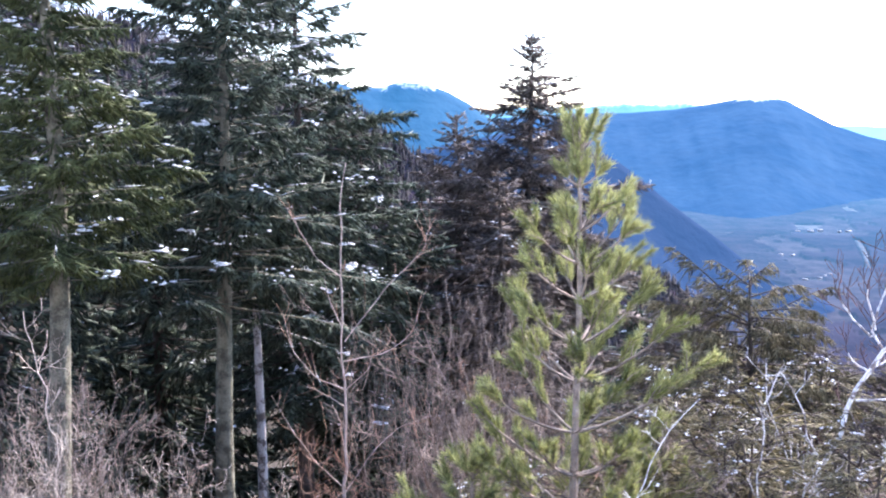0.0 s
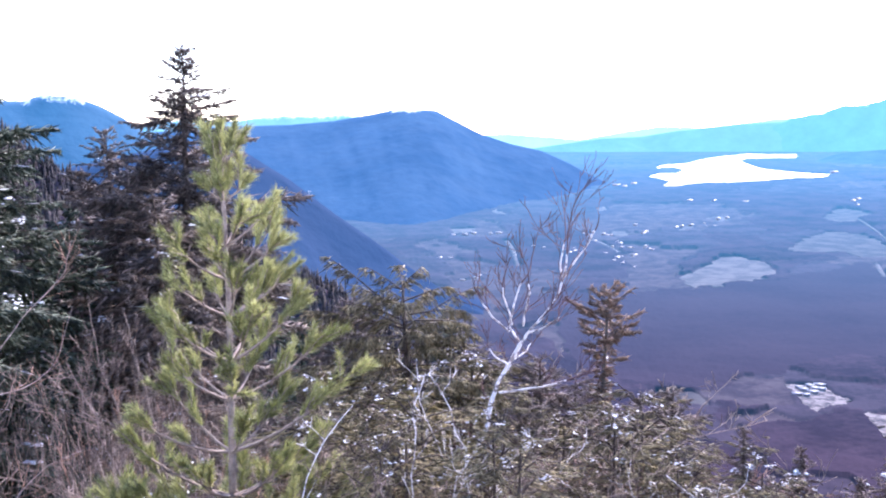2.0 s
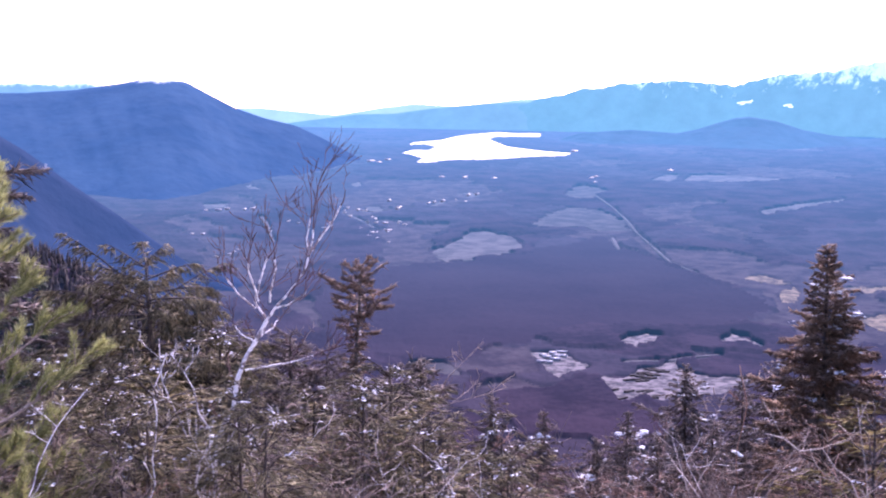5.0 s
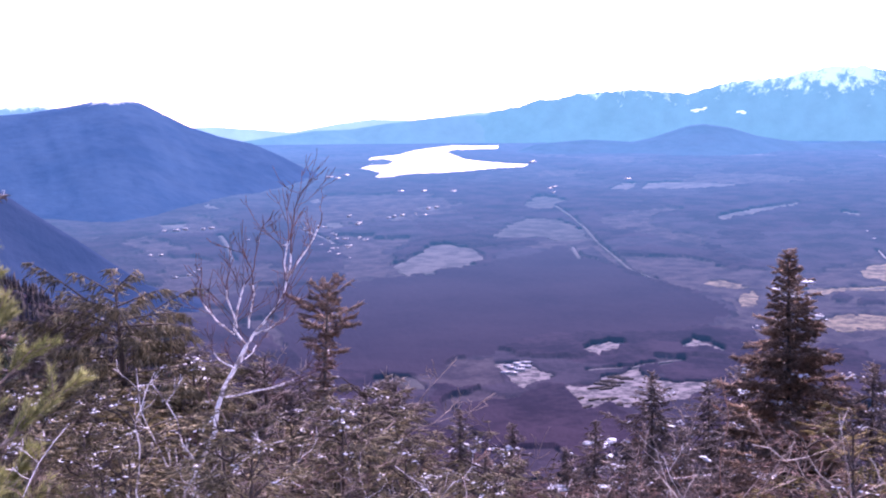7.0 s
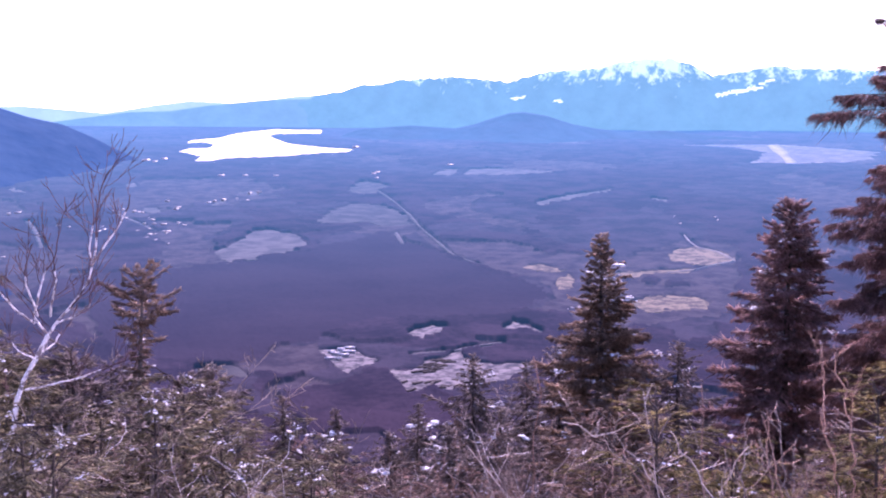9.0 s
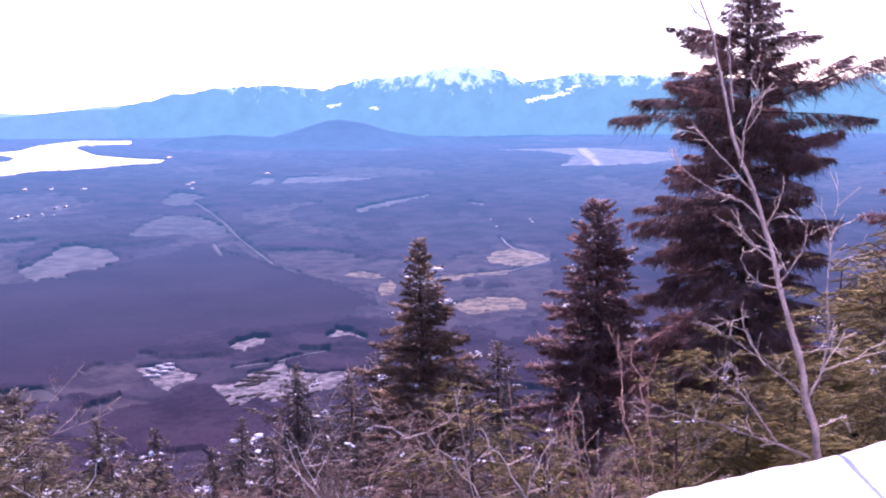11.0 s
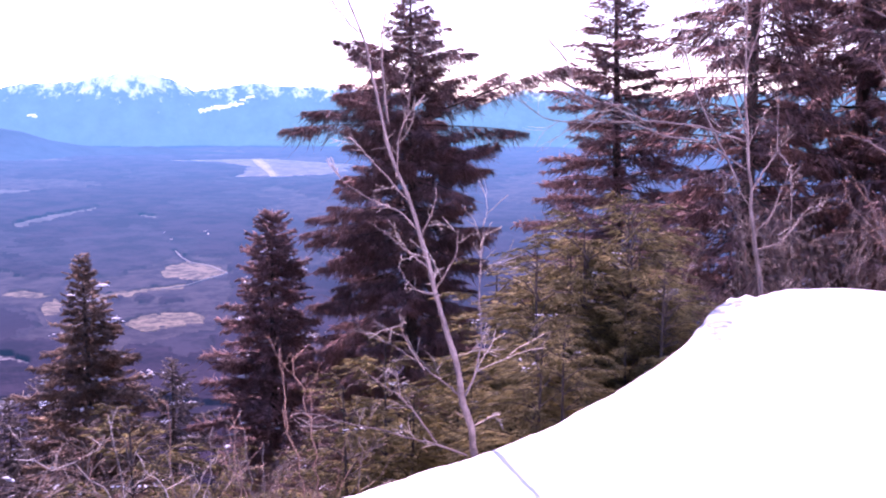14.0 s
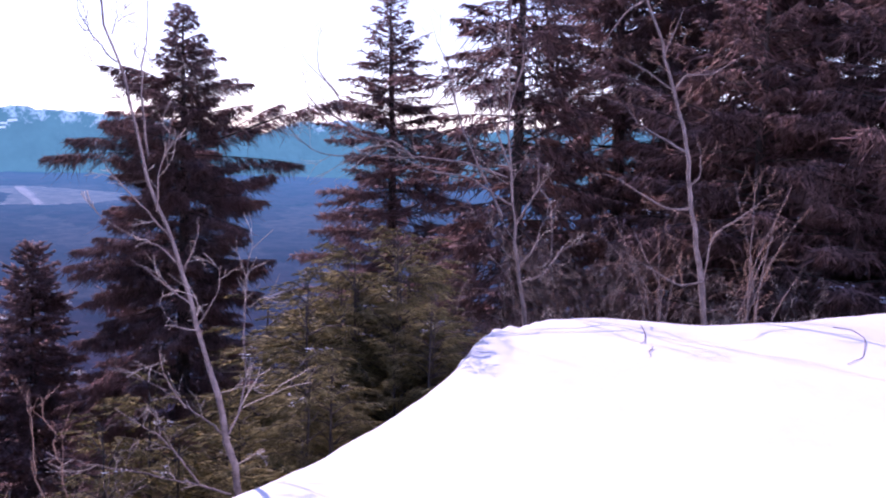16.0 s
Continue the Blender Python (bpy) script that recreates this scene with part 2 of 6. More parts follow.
def polar(az, r):
    a = math.radians(az)
    return r * math.sin(a), r * math.cos(a)


def mesh_from(name, verts, faces, mat, smooth=False):
    """A mesh from arrays; faces: rows of three or of four corners."""
    verts, faces = np.asarray(verts, np.float32), np.asarray(faces, np.int32)
    me = bpy.data.meshes.new(name)
    k = faces.shape[1]
    me.vertices.add(len(verts))
    me.vertices.foreach_set("co", verts.ravel())
    me.loops.add(faces.size)
    me.loops.foreach_set("vertex_index", faces.ravel())
    me.polygons.add(len(faces))
    me.polygons.foreach_set("loop_start", np.arange(0, faces.size, k, dtype=np.int32))
    if smooth:
        me.polygons.foreach_set("use_smooth", np.ones(len(faces), bool))
    me.update(calc_edges=True)
    me.materials.append(mat)
    return me


class Geo:
    """Collects tubes, spindles and needles, and makes one mesh of them."""

    def __init__(self):
        self.v, self.f, self.n = [], [], 0

    def add(self, v, f):
        self.v.append(v)
        self.f.append(f + self.n)
        self.n += len(v)

    def tube(self, pts, radii, sides=6):
        pts = np.asarray(pts, float)
        k = len(pts)
        d = np.gradient(pts, axis=0)
        d /= np.linalg.norm(d, axis=1)[:, None] + 1e-9
        ref = np.array([0.31, 0.95, 0.05]) if abs(d[0, 2]) > 0.8 else np.array([0.0, 0.0, 1.0])
        u = np.cross(d, ref)
        u /= np.linalg.norm(u, axis=1)[:, None] + 1e-9
        w = np.cross(d, u)
        a = np.arange(sides) * 2 * np.pi / sides
        ring = np.cos(a)[None, :, None] * u[:, None] + np.sin(a)[None, :, None] * w[:, None]
        v = (pts[:, None] + ring * np.asarray(radii)[:, None, None]).reshape(-1, 3)
        i = np.arange(k - 1)[:, None] * sides
        j = np.arange(sides)[None]
        jn = (j + 1) % sides
        a0, a1, b0, b1 = i + j, i + jn, i + sides + j, i + sides + jn
        f = np.concatenate([np.stack([a0, a1, b1], -1).reshape(-1, 3), np.stack([a0, b1, b0], -1).reshape(-1, 3)])
        self.add(v, f)

    def spindles(self, p0, p1, r):
        """Thin three-sided spindles from p0 to p1, thickest near the first third."""
        p0, p1 = np.asarray(p0, float), np.asarray(p1, float)
        m = len(p0)
        if not m:
            return
        r = np.broadcast_to(np.asarray(r, float), (m,))
        d = p1 - p0
        ref = rng.normal(size=(m, 3))
        u = np.cross(d, ref)
        u /= np.linalg.norm(u, axis=1)[:, None] + 1e-9
        w = np.cross(d, u)
        w /= np.linalg.norm(w, axis=1)[:, None] + 1e-9
        mid = p0 + d * 0.4
        v = np.empty((m, 5, 3))
        v[:, 0], v[:, 4] = p0, p1
        for k, a in enumerate((0, 2.094, 4.189)):
            v[:, 1 + k] = mid + (u * math.cos(a) + w * math.sin(a)) * r[:, None]
        t = np.array([[0, 2, 1], [0, 3, 2], [0, 1, 3], [4, 1, 2], [4, 2, 3], [4, 3, 1]])
        self.add(v.reshape(-1, 3), (np.arange(m)[:, None, None] * 5 + t[None]).reshape(-1, 3))

    def sprays(self, p0, p1, r):
        """Thin three-sided sprigs that taper from p0 to p1."""
        p0, p1 = np.asarray(p0, float), np.asarray(p1, float)
        m = len(p0)
        r = np.broadcast_to(np.asarray(r, float), (m,))
        d = p1 - p0
        u = np.cross(d, rng.normal(size=(m, 3)))
        u /= np.linalg.norm(u, axis=1)[:, None] + 1e-9
        w = np.cross(d, u)
        w /= np.linalg.norm(w, axis=1)[:, None] + 1e-9
        v = np.empty((m, 4, 3))
        v[:, 3] = p1
        for k, a in enumerate((0, 2.094, 4.189)):
            v[:, k] = p0 + d * (0.05 + 0.25 * (k == 0)) + (u * math.cos(a) + w * math.sin(a)) * r[:, None]
        t = np.array([[3, 0, 1], [3, 1, 2], [3, 2, 0]])
        self.add(v.reshape(-1, 3), (np.arange(m)[:, None, None] * 4 + t[None]).reshape(-1, 3))

    def needles(self, p0, p1, width):
        """Flat tapering needles, a triangle each."""
        p0, p1 = np.asarray(p0, float), np.asarray(p1, float)
        m = len(p0)
        if not m:
            return
        u = np.cross(p1 - p0, rng.normal(size=(m, 3)))
        u *= width / 2 / (np.linalg.norm(u, axis=1)[:, None] + 1e-9)
        v = np.stack([p0 - u, p0 + u, p1], 1).reshape(-1, 3)
        self.add(v, np.arange(3 * m).reshape(-1, 3))

    def blobs(self, c, r, flat=0.5):
        """Small lumpy pillows, for snow that lies on branches."""
        c = np.asarray(c, float)
        m = len(c)
        if not m:
            return
        r = np.broadcast_to(np.asarray(r, float), (m,))
        a = np.arange(6) * np.pi / 3
        base = np.concatenate([[[0, 0, 0.8]], np.stack([0.62 * np.cos(a), 0.62 * np.sin(a), np.full(6, 0.5)], 1), np.stack([np.cos(a + .5), np.sin(a + .5), np.full(6, -0.1)], 1), [[0, 0, -0.5]]])
        t = []
        for k in range(6):
            q = (k + 1) % 6
            t += [[0, 1 + k, 1 + q], [1 + k, 7 + k, 1 + q], [1 + q, 7 + k, 7 + q], [13, 7 + q, 7 + k]]
        j = rng.uniform(0.65, 1.35, (m, 14, 1))
        sc = np.stack([rng.uniform(0.6, 1.6, m), rng.uniform(0.6, 1.6, m), np.full(m, flat)], 1)
        v = c[:, None] + base[None] * j * sc[:, None] * r[:, None, None]
        self.add(v.reshape(-1, 3), (np.arange(m)[:, None, None] * 14 + np.array(t)[None]).reshape(-1, 3))

    def mesh(self, name, mat, smooth=False):
        return mesh_from(name, np.concatenate(self.v), np.concatenate(self.f), mat, smooth)


def thing(name, place, label, category, group="", kind=""):
    ob = new(name)
    ob.location = place
    ob.empty_display_size = 0.2
    return tagged(ob, label, category, group, kind)


def part(name, me, parent, label="", kind=""):
    ob = new(name, me)
    ob.parent = parent
    return tagged(ob, label, kind=kind)


# ---------------------------------------------------------------- terrain
FLOOR = -240.0


def smooth(a, b, x):
    t = np.clip((x - a) / (b - a), 0, 1)
    return t * t * (3 - 2 * t)


def lattice(x, y, seed):
    """Smooth random values between 0 and 1 on a plane."""
    xi, yi = np.floor(x), np.floor(y)
    fx, fy = x - xi, y - yi
    fx, fy = fx * fx * (3 - 2 * fx), fy * fy * (3 - 2 * fy)

    def h(a, b):
        q = np.sin(a * 127.1 + b * 311.7 + seed * 74.7) * 43758.5453
        return q - np.floor(q)

    return (h(xi, yi) * (1 - fx) + h(xi + 1, yi) * fx) * (1 - fy) + (h(xi, yi + 1) * (1 - fx) + h(xi + 1, yi + 1) * fx) * fy


def bank_edge(az):
    """Radius from the lookout at which the flat snow breaks off."""
    az = (np.asarray(az, float)[..., None] + np.linspace(-0.7, 0.7, 7) + 180) % 360 - 180
    return np.interp(az, [-180, -60, -25, 40, 58, 64.9, 68.1, 73.8, 78.1, 81.6, 84.0, 85.7, 86.1, 86.9, 89, 92, 95, 98, 102.5, 107, 120, 180],
                     [9, 6, 2.6, 2.4, 3.62, 4.44, 4.66, 5.13, 5.73, 6.43, 7.02, 7.80, 8.45, 9.25, 9.85, 10.3, 10.3, 10.2, 10.9, 12.0, 14, 9]).mean(-1)


def valley_z(r):
    q = (np.asarray(r, float) - 1750) / 2950
    return FLOOR + 75.0 * (q + np.sqrt(q * q + 0.004))


def spur_z(az, r):
    """The wooded shoulder that comes down beyond the near trees."""
    el = np.interp(az, [-60, -25, -12, -5.6, -3.2, -0.7, 5, 12.2, 14.1, 17, 21, 26], [9, 6.5, 4.2, 1.4, -0.6, -2.3, -5.0, -8.3, -9.8, -12.5, -17, -26])
    crest = EYE + 450 * np.tan(np.radians(el))
    return crest - np.abs(r - 450) * np.where(r < 450, 0.62, 0.9)


def ground_z(x, y):
    x, y = np.asarray(x, float), np.asarray(y, float)
    r = np.hypot(x, y)
    az = np.degrees(np.arctan2(x, y))
    e = bank_edge(az)
    d = np.maximum(r - e, 0)
    fall = np.clip(np.cos(np.radians(az - 45)), 0.12, 1)
    # Unseen rise behind the lookout, added so its snow throws sunlight back
    behind = smooth(112, 140, np.abs(az - 20 - 360 * (az < -160)))
    fall = fall * (1 - behind) - 0.5 * behind
    top = 0.04 * np.sin(x * 0.9 + 0.5) * np.cos(y * 0.7) + 0.15 * smooth(5.5, 8.0, r) * smooth(70, 82, az)
    z = top * np.exp(-d) - 0.85 * (1 - np.exp(-d / 0.7)) * smooth(0.05, 0.3, fall) - 0.60 * d * fall
    z = z + 0.5 * np.sin(x * 0.21 + 1) * np.sin(y * 0.17) * smooth(6, 25, r)
    z = z - 0.06 * (r < e + 1.5)
    z = np.maximum(z, np.where(r > 60, spur_z(az, r), -1e4))
    v = valley_z(r)
    return np.maximum(np.minimum(z, 60.0), v)


def build_ground():
    az = np.concatenate([np.arange(-40, 112, 1.0), np.arange(112, 320, 6.0)])
    r = np.concatenate([np.linspace(0.4, 14, 56), np.geomspace(14.6, 1450, 84), np.linspace(1500, 4950, 70)])
    A, Rr = np.meshgrid(np.radians(az), r)
    X, Y = Rr * np.sin(A), Rr * np.cos(A)
    Z = ground_z(X, Y)
    na, nr = len(az), len(r)
    v = np.stack([X, Y, Z], -1).reshape(-1, 3)
    i, j = np.arange(nr - 1)[:, None], np.arange(na)[None]
    jn = (j + 1) % na
    f = np.stack([i * na + j, i * na + jn, (i + 1) * na + jn, (i + 1) * na + j], -1).reshape(-1, 4)[:, ::-1]
    v = np.concatenate([v, [[0, 0, float(ground_z(0.0, 0.01))]]])
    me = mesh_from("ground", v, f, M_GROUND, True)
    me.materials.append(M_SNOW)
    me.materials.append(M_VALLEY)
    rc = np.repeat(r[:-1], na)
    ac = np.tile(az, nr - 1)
    # snow on the added rise fills in the tree sides facing the lookout
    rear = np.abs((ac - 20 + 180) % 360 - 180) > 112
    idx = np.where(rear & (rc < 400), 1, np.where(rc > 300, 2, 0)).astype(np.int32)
    me.polygons.foreach_set("material_index", idx)
    bm = bmesh.new()
    bm.from_mesh(me)
    bm.verts.ensure_lookup_table()
    c = bm.verts[len(v) - 1]
    for k in range(na):
        bm.faces.new((bm.verts[(k + 1) % na], bm.verts[k], c)).material_index = 1
    bm.to_mesh(me)
    bm.free()
    return tagged(new("ground", me), "snow-covered lookout and wooded slope falling to a forested valley floor", "ground", kind="structure")


build_ground()


def build_snow_bank():
    """Deep old snow on the lookout, ending in a rounded, slightly overhanging lip."""
    az = np.concatenate([np.arange(40, 84, 0.4), np.arange(84, 91, 0.14), np.arange(91, 125, 0.4), np.arange(125, 400, 4.0)])
    e = bank_edge(az)
    lip_az = smooth(85.2, 86.2, az) * (1 - smooth(87.0, 90, az))
    e = e + lip_az * 0.16 * (lattice(az * 0.9, az * 0, 3) - 0.5) + lip_az * 0.07 * (lattice(az * 2.3, az * 0, 4) - 0.5)
    e = e + 0.014 * np.sin(az * 0.9) + 0.008 * np.sin(az * 2.3 + 1) + 0.005 * np.sin(az * 5.1)
    u = np.concatenate([np.linspace(0.03, 0.94, 40), [0.955, 0.97, 0.98, 0.988, 0.994, 0.998, 1.0, 0.998, 0.99]])
    drop = np.concatenate([np.zeros(40), [0.002, 0.008, 0.02, 0.038, 0.062, 0.095, 0.14, 0.30, 0.7]])
    A, U = np.meshgrid(np.radians(az), u)
    R = U * e[None]
    X, Y = R * np.sin(A), R * np.cos(A)
    deg = np.degrees(A) % 360
    Z = 0.02 * np.sin(X * 0.9 + 0.5) * np.cos(Y * 0.7) + 0.15 * smooth(5.5, 8.0, R) * smooth(70, 82, deg) * (deg < 140)
    Z += 0.012 * np.sin(X * 2.1 + Y * 1.3) * np.sin(Y * 1.9 - X) + 0.006 * np.sin(X * 5.3) * np.sin(Y * 4.7 + 1)
    Z -= drop[:, None]
    lip = smooth(0.93, 0.99, U) * smooth(85, 86, deg) * (1 - smooth(87.5, 91, deg))
    Z += lip * (0.07 * (lattice(deg * 0.9, U * 20, 8) - 0.5) + 0.06 * (lattice(deg * 3.7, U * 70, 9) - 0.5))
    na, nr = len(az), len(u)
    v = np.stack([X, Y, Z], -1).reshape(-1, 3)
    i, j = np.arange(nr - 1)[:, None], np.arange(na)[None]
    jn = (j + 1) % na
    f = np.stack([i * na + j, i * na + jn, (i + 1) * na + jn, (i + 1) * na + j], -1).reshape(-1, 4)[:, ::-1]
    return tagged(new("snow_bank", mesh_from("snow_bank", v, f, M_SNOW, True)), "smooth bank of deep white snow at the lookout", "snow", kind="structure")


build_snow_bank()


def on_valley(az, el):
    """Where a sight line from the lookout at that bearing and elevation meets the valley floor."""
    t = math.tan(math.radians(el))
    lo, hi = 200.0, 4940.0
    for _ in range(50):
        mid = (lo + hi) / 2
        if EYE + mid * t > float(valley_z(mid)):
            lo = mid
        else:
            hi = mid
    x, y = polar(az, lo)
    return x, y, lo


def patch(name, outline, lift, mat, label, category, rough_edge=0.02, div=5, sink=True):
    """A clearing, field or water surface on the valley floor: a closed outline of bearings and elevations."""
    pts = []
    n = len(outline)
    for k in range(n):
        p0, p1, p2, p3 = (np.array(outline[(k + q) % n]) for q in (-1, 0, 1, 2))
        for s in range(div):
            q = s / div
            m1, m2 = 0.22 * (p2 - p0), 0.22 * (p3 - p1)
            c = p1 + q * m1 + q * q * (3 * (p2 - p1) - 2 * m1 - m2) + q ** 3 * (2 * (p1 - p2) + m1 + m2)
            pts.append((c[0] + rng.normal() * rough_edge * 1.5, c[1] + rng.normal() * rough_edge * 0.5))
    bm = bmesh.new()
    top = []
    for a, e in pts:
        x, y, r = on_valley(a, e)
        top.append(bm.verts.new((x, y, float(valley_z(r)) + lift)))
    f = bm.faces.new(top)
    if f.normal.z < 0:
        f.normal_flip()
    ext = bmesh.ops.extrude_face_region(bm, geom=[f])
    bmesh.ops.translate(bm, verts=[g for g in ext["geom"] if isinstance(g, bmesh.types.BMVert)], vec=(0, 0, -lift - 1))
    bmesh.ops.triangulate(bm, faces=bm.faces)
    bmesh.ops.recalc_face_normals(bm, faces=bm.faces)
    me = bpy.data.meshes.new(name)
    bm.to_mesh(me)
    bm.free()
    me.materials.append(mat)
    return tagged(new(name, me), label, category, kind="structure")


# Even near-white surface for the lake.
M_LAKE = material("lake_white", (0.80, 0.82, 0.84), (0.88, 0.89, 0.90), 0.01, 0.4, 0.1, 0.05, bump_dist=0.3)
LAKE = [(29.39, -2.46), (30.11, -2.29), (30.97, -2.30), (31.32, -2.10), (30.64, -1.94), (29.84, -2.02), (30.13, -1.88), (31.57, -1.75), (32.45, -1.52), (33.62, -1.38), (34.51, -1.30), (35.69, -1.34), (37.04, -1.35), (36.88, -1.53), (35.69, -1.52), (34.50, -1.54), (34.14, -1.68), (34.64, -1.87), (35.22, -2.08), (35.97, -2.18), (37.47, -2.32), (38.74, -2.39), (38.22, -2.54), (37.16, -2.56), (35.65, -2.66), (33.87, -2.76), (31.82, -2.85), (31.09, -2.99), (30.22, -2.97), (30.52, -2.77), (29.96, -2.58)]
CLEARINGS = [
    [(31.03, -7.92), (32.23, -7.36), (33.29, -6.79), (34.33, -6.70), (35.53, -6.97), (37.36, -6.77), (35.74, -7.10), (36.18, -7.63), (35.20, -7.91), (33.38, -8.31), (31.89, -8.40)],
    [(36.45, -6.42), (37.38, -5.67), (38.61, -5.32), (40.45, -5.41), (41.68, -5.98), (41.98, -6.51), (40.43, -6.58), (39.20, -6.32), (37.98, -6.42)],
    [(38.23, -4.61), (38.79, -4.22), (39.55, -4.11), (40.78, -4.40), (39.85, -4.79), (38.78, -4.83)],
    [(42.94, -3.83), (43.57, -3.43), (44.49, -3.44), (44.34, -3.84)],
    [(44.74, -3.78), (45.11, -3.44), (47.28, -3.39), (49.60, -3.51), (49.75, -3.66), (46.04, -3.81)],
    [(29.74, -14.11), (31.97, -13.96), (32.71, -14.45), (32.54, -14.95), (30.30, -14.68)],
    [(48.37, -5.30), (49.76, -4.93), (51.61, -4.61), (53.21, -4.42), (51.31, -4.89), (48.83, -5.45)],
    [(54.98, -4.86), (55.83, -4.95), (55.77, -5.16), (55.04, -5.05)],
    [(17.22, -9.65), (18.24, -9.24), (19.26, -9.24), (19.19, -9.54), (17.64, -9.74)],
    [(20.89, -4.28), (21.24, -4.17), (21.88, -4.49), (21.52, -4.54)],
    [(32.46, -4.69), (33.24, -4.58), (33.86, -4.72), (33.08, -4.86)],
    [(30.90, -5.25), (31.68, -5.05), (31.83, -5.24), (31.05, -5.35)],
    [(26.63, -4.14), (27.24, -4.03), (27.17, -4.27), (26.68, -4.32)],
    [(18.58, -5.27), (20.03, -5.18), (20.08, -5.39), (18.68, -5.51)],
    [(27.50, -5.39), (28.42, -5.41), (28.57, -5.66), (27.65, -5.64)],
    [(49.28, -1.88), (50.97, -1.86), (50.97, -1.95), (49.28, -1.98)],
]
for k, o in enumerate(CLEARINGS):
    if k in (1, 2, 5):
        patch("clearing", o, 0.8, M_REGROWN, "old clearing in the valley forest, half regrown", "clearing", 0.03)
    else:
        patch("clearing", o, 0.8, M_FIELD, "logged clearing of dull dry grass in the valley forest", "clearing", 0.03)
MARSHES = [[(55.84, -7.99), (56.13, -7.68), (57.32, -7.43), (58.81, -7.68), (59.41, -8.02), (58.54, -8.35), (57.35, -8.4), (56.15, -8.28)],
           [(53.93, -10.64), (54.69, -10.25), (55.9, -10.12), (57.41, -10.15), (58.17, -10.48), (58.03, -10.79), (56.53, -10.91), (55.01, -11.06)],
           [(49.88, -9.5), (50.5, -9.03), (50.97, -9.48), (50.83, -10.1), (50.05, -10.06)],
           [(47.69, -8.76), (49.09, -8.62), (50.5, -8.9), (49.41, -9.04)],
           [(51.2, -9.0), (53.2, -8.9), (55.8, -8.75), (57.2, -8.6), (57.0, -8.9), (54.4, -9.2), (51.8, -9.25)]]
for o in MARSHES:
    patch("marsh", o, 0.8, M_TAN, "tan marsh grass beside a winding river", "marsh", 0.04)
AIRFIELD = [(56.58, -2.03), (58.80, -1.99), (61.41, -1.94), (63.97, -2.10), (66.24, -2.28), (65.93, -2.63), (64.28, -2.83), (62.02, -2.94), (60.00, -2.94), (60.62, -2.34), (58.80, -2.14)]
YARDS = [([(40.42, -14.61), (40.74, -14.4), (41.85, -14.47), (42.49, -14.02), (43.44, -13.72), (44.39, -13.41), (44.71, -13.41), (45.03, -13.81), (45.99, -14.02), (47.26, -14.01), (49.16, -13.89), (48.85, -14.44), (48.22, -14.76), (46.31, -15.24), (45.03, -15.1), (44.4, -15.56), (43.12, -15.71), (42.16, -16.0), (41.68, -15.94), (41.05, -15.23)], "gravel_pit", "pale grey gravel pit with log rows and tracks"),
         ([(46.86, -12.01), (47.55, -11.76), (48.35, -12.0), (49.45, -12.44), (49.14, -12.6), (48.03, -12.25), (47.08, -12.2)], "gravel_yard", "small bare gravel yard"),
         ([(41.64, -12.47), (42.02, -12.26), (42.97, -12.08), (44.08, -12.02), (43.82, -12.49), (42.81, -12.73), (42.02, -12.88)], "gravel_yard", "small bare gravel yard round a wooded island"),
         ([(36.6, -13.29), (37.2, -13.16), (37.92, -13.12), (38.61, -13.19), (39.01, -13.51), (39.95, -13.9), (39.47, -14.28), (38.3, -14.65), (37.8, -14.4), (37.3, -14.02), (37.12, -13.61)], "sawmill_yard", "bare gravel yard with pale sheds")]
for o, nm, lb in YARDS:
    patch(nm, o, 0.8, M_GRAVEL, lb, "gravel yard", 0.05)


def strip(name, line, width, lift, mat, label, category):
    """A road or stream on the valley floor along bearings and elevations."""
    c = np.array([on_valley(a, e) for a, e in line])
    t = np.linspace(0, len(line) - 1, 12 * len(line))
    p = np.stack([np.interp(t, np.arange(len(line)), c[:, i]) for i in range(2)], 1)
    p += 0.12 * width * np.stack([np.sin(t * 2.1), np.cos(t * 1.7)], 1)
    d = np.gradient(p, axis=0)
    n = np.stack([-d[:, 1], d[:, 0]], 1) / np.linalg.norm(d, axis=1)[:, None]
    w = width * (0.5 + 0.12 * np.sin(t * 3.3))[:, None]
    L, R = p + n * w, p - n * w
    zz_ = valley_z(np.hypot(p[:, 0], p[:, 1])) + lift
    k = len(p)
    v = np.concatenate([np.column_stack([L, zz_]), np.column_stack([R, zz_]), np.column_stack([L, zz_ - lift - 1]), np.column_stack([R, zz_ - lift - 1])])
    i = np.arange(k - 1)
    f = np.concatenate([np.stack([k + i, k + i + 1, i + 1, i], 1), np.stack([i, i + 1, 2 * k + i + 1, 2 * k + i], 1), np.stack([k + i + 1, k + i, 3 * k + i, 3 * k + i + 1], 1)])
    return tagged(new(name, mesh_from(name, v, f, mat)), label, category, kind="structure")


ROADS = [
    ([(40.10, -4.67), (40.92, -5.26), (41.68, -5.89), (42.29, -6.60), (43.22, -7.39), (44.15, -8.14), (45.71, -8.71)], 5.5, "pale power line cut running through the forest"),
    ([(41.9, -13.62), (43.2, -13.5), (44.4, -13.4), (45.1, -13.22), (46.9, -12.95)], 5, "pale gravel road between the yards"),
    ([(40.98, -6.90), (41.35, -7.58)], 6, "short pale track in the forest"),
    ([(21.76, -5.91), (22.09, -6.52), (22.38, -7.35)], 9, "pale road through the town"),
    ([(26.42, -5.85), (27.17, -6.18), (27.96, -6.57)], 8, "pale road through the town"),
    ([(18.56, -5.63), (19.95, -5.56)], 9, "pale road through the town"),
    ([(19.25, -8.11), (20.19, -8.04)], 8, "pale road through the town"),
]
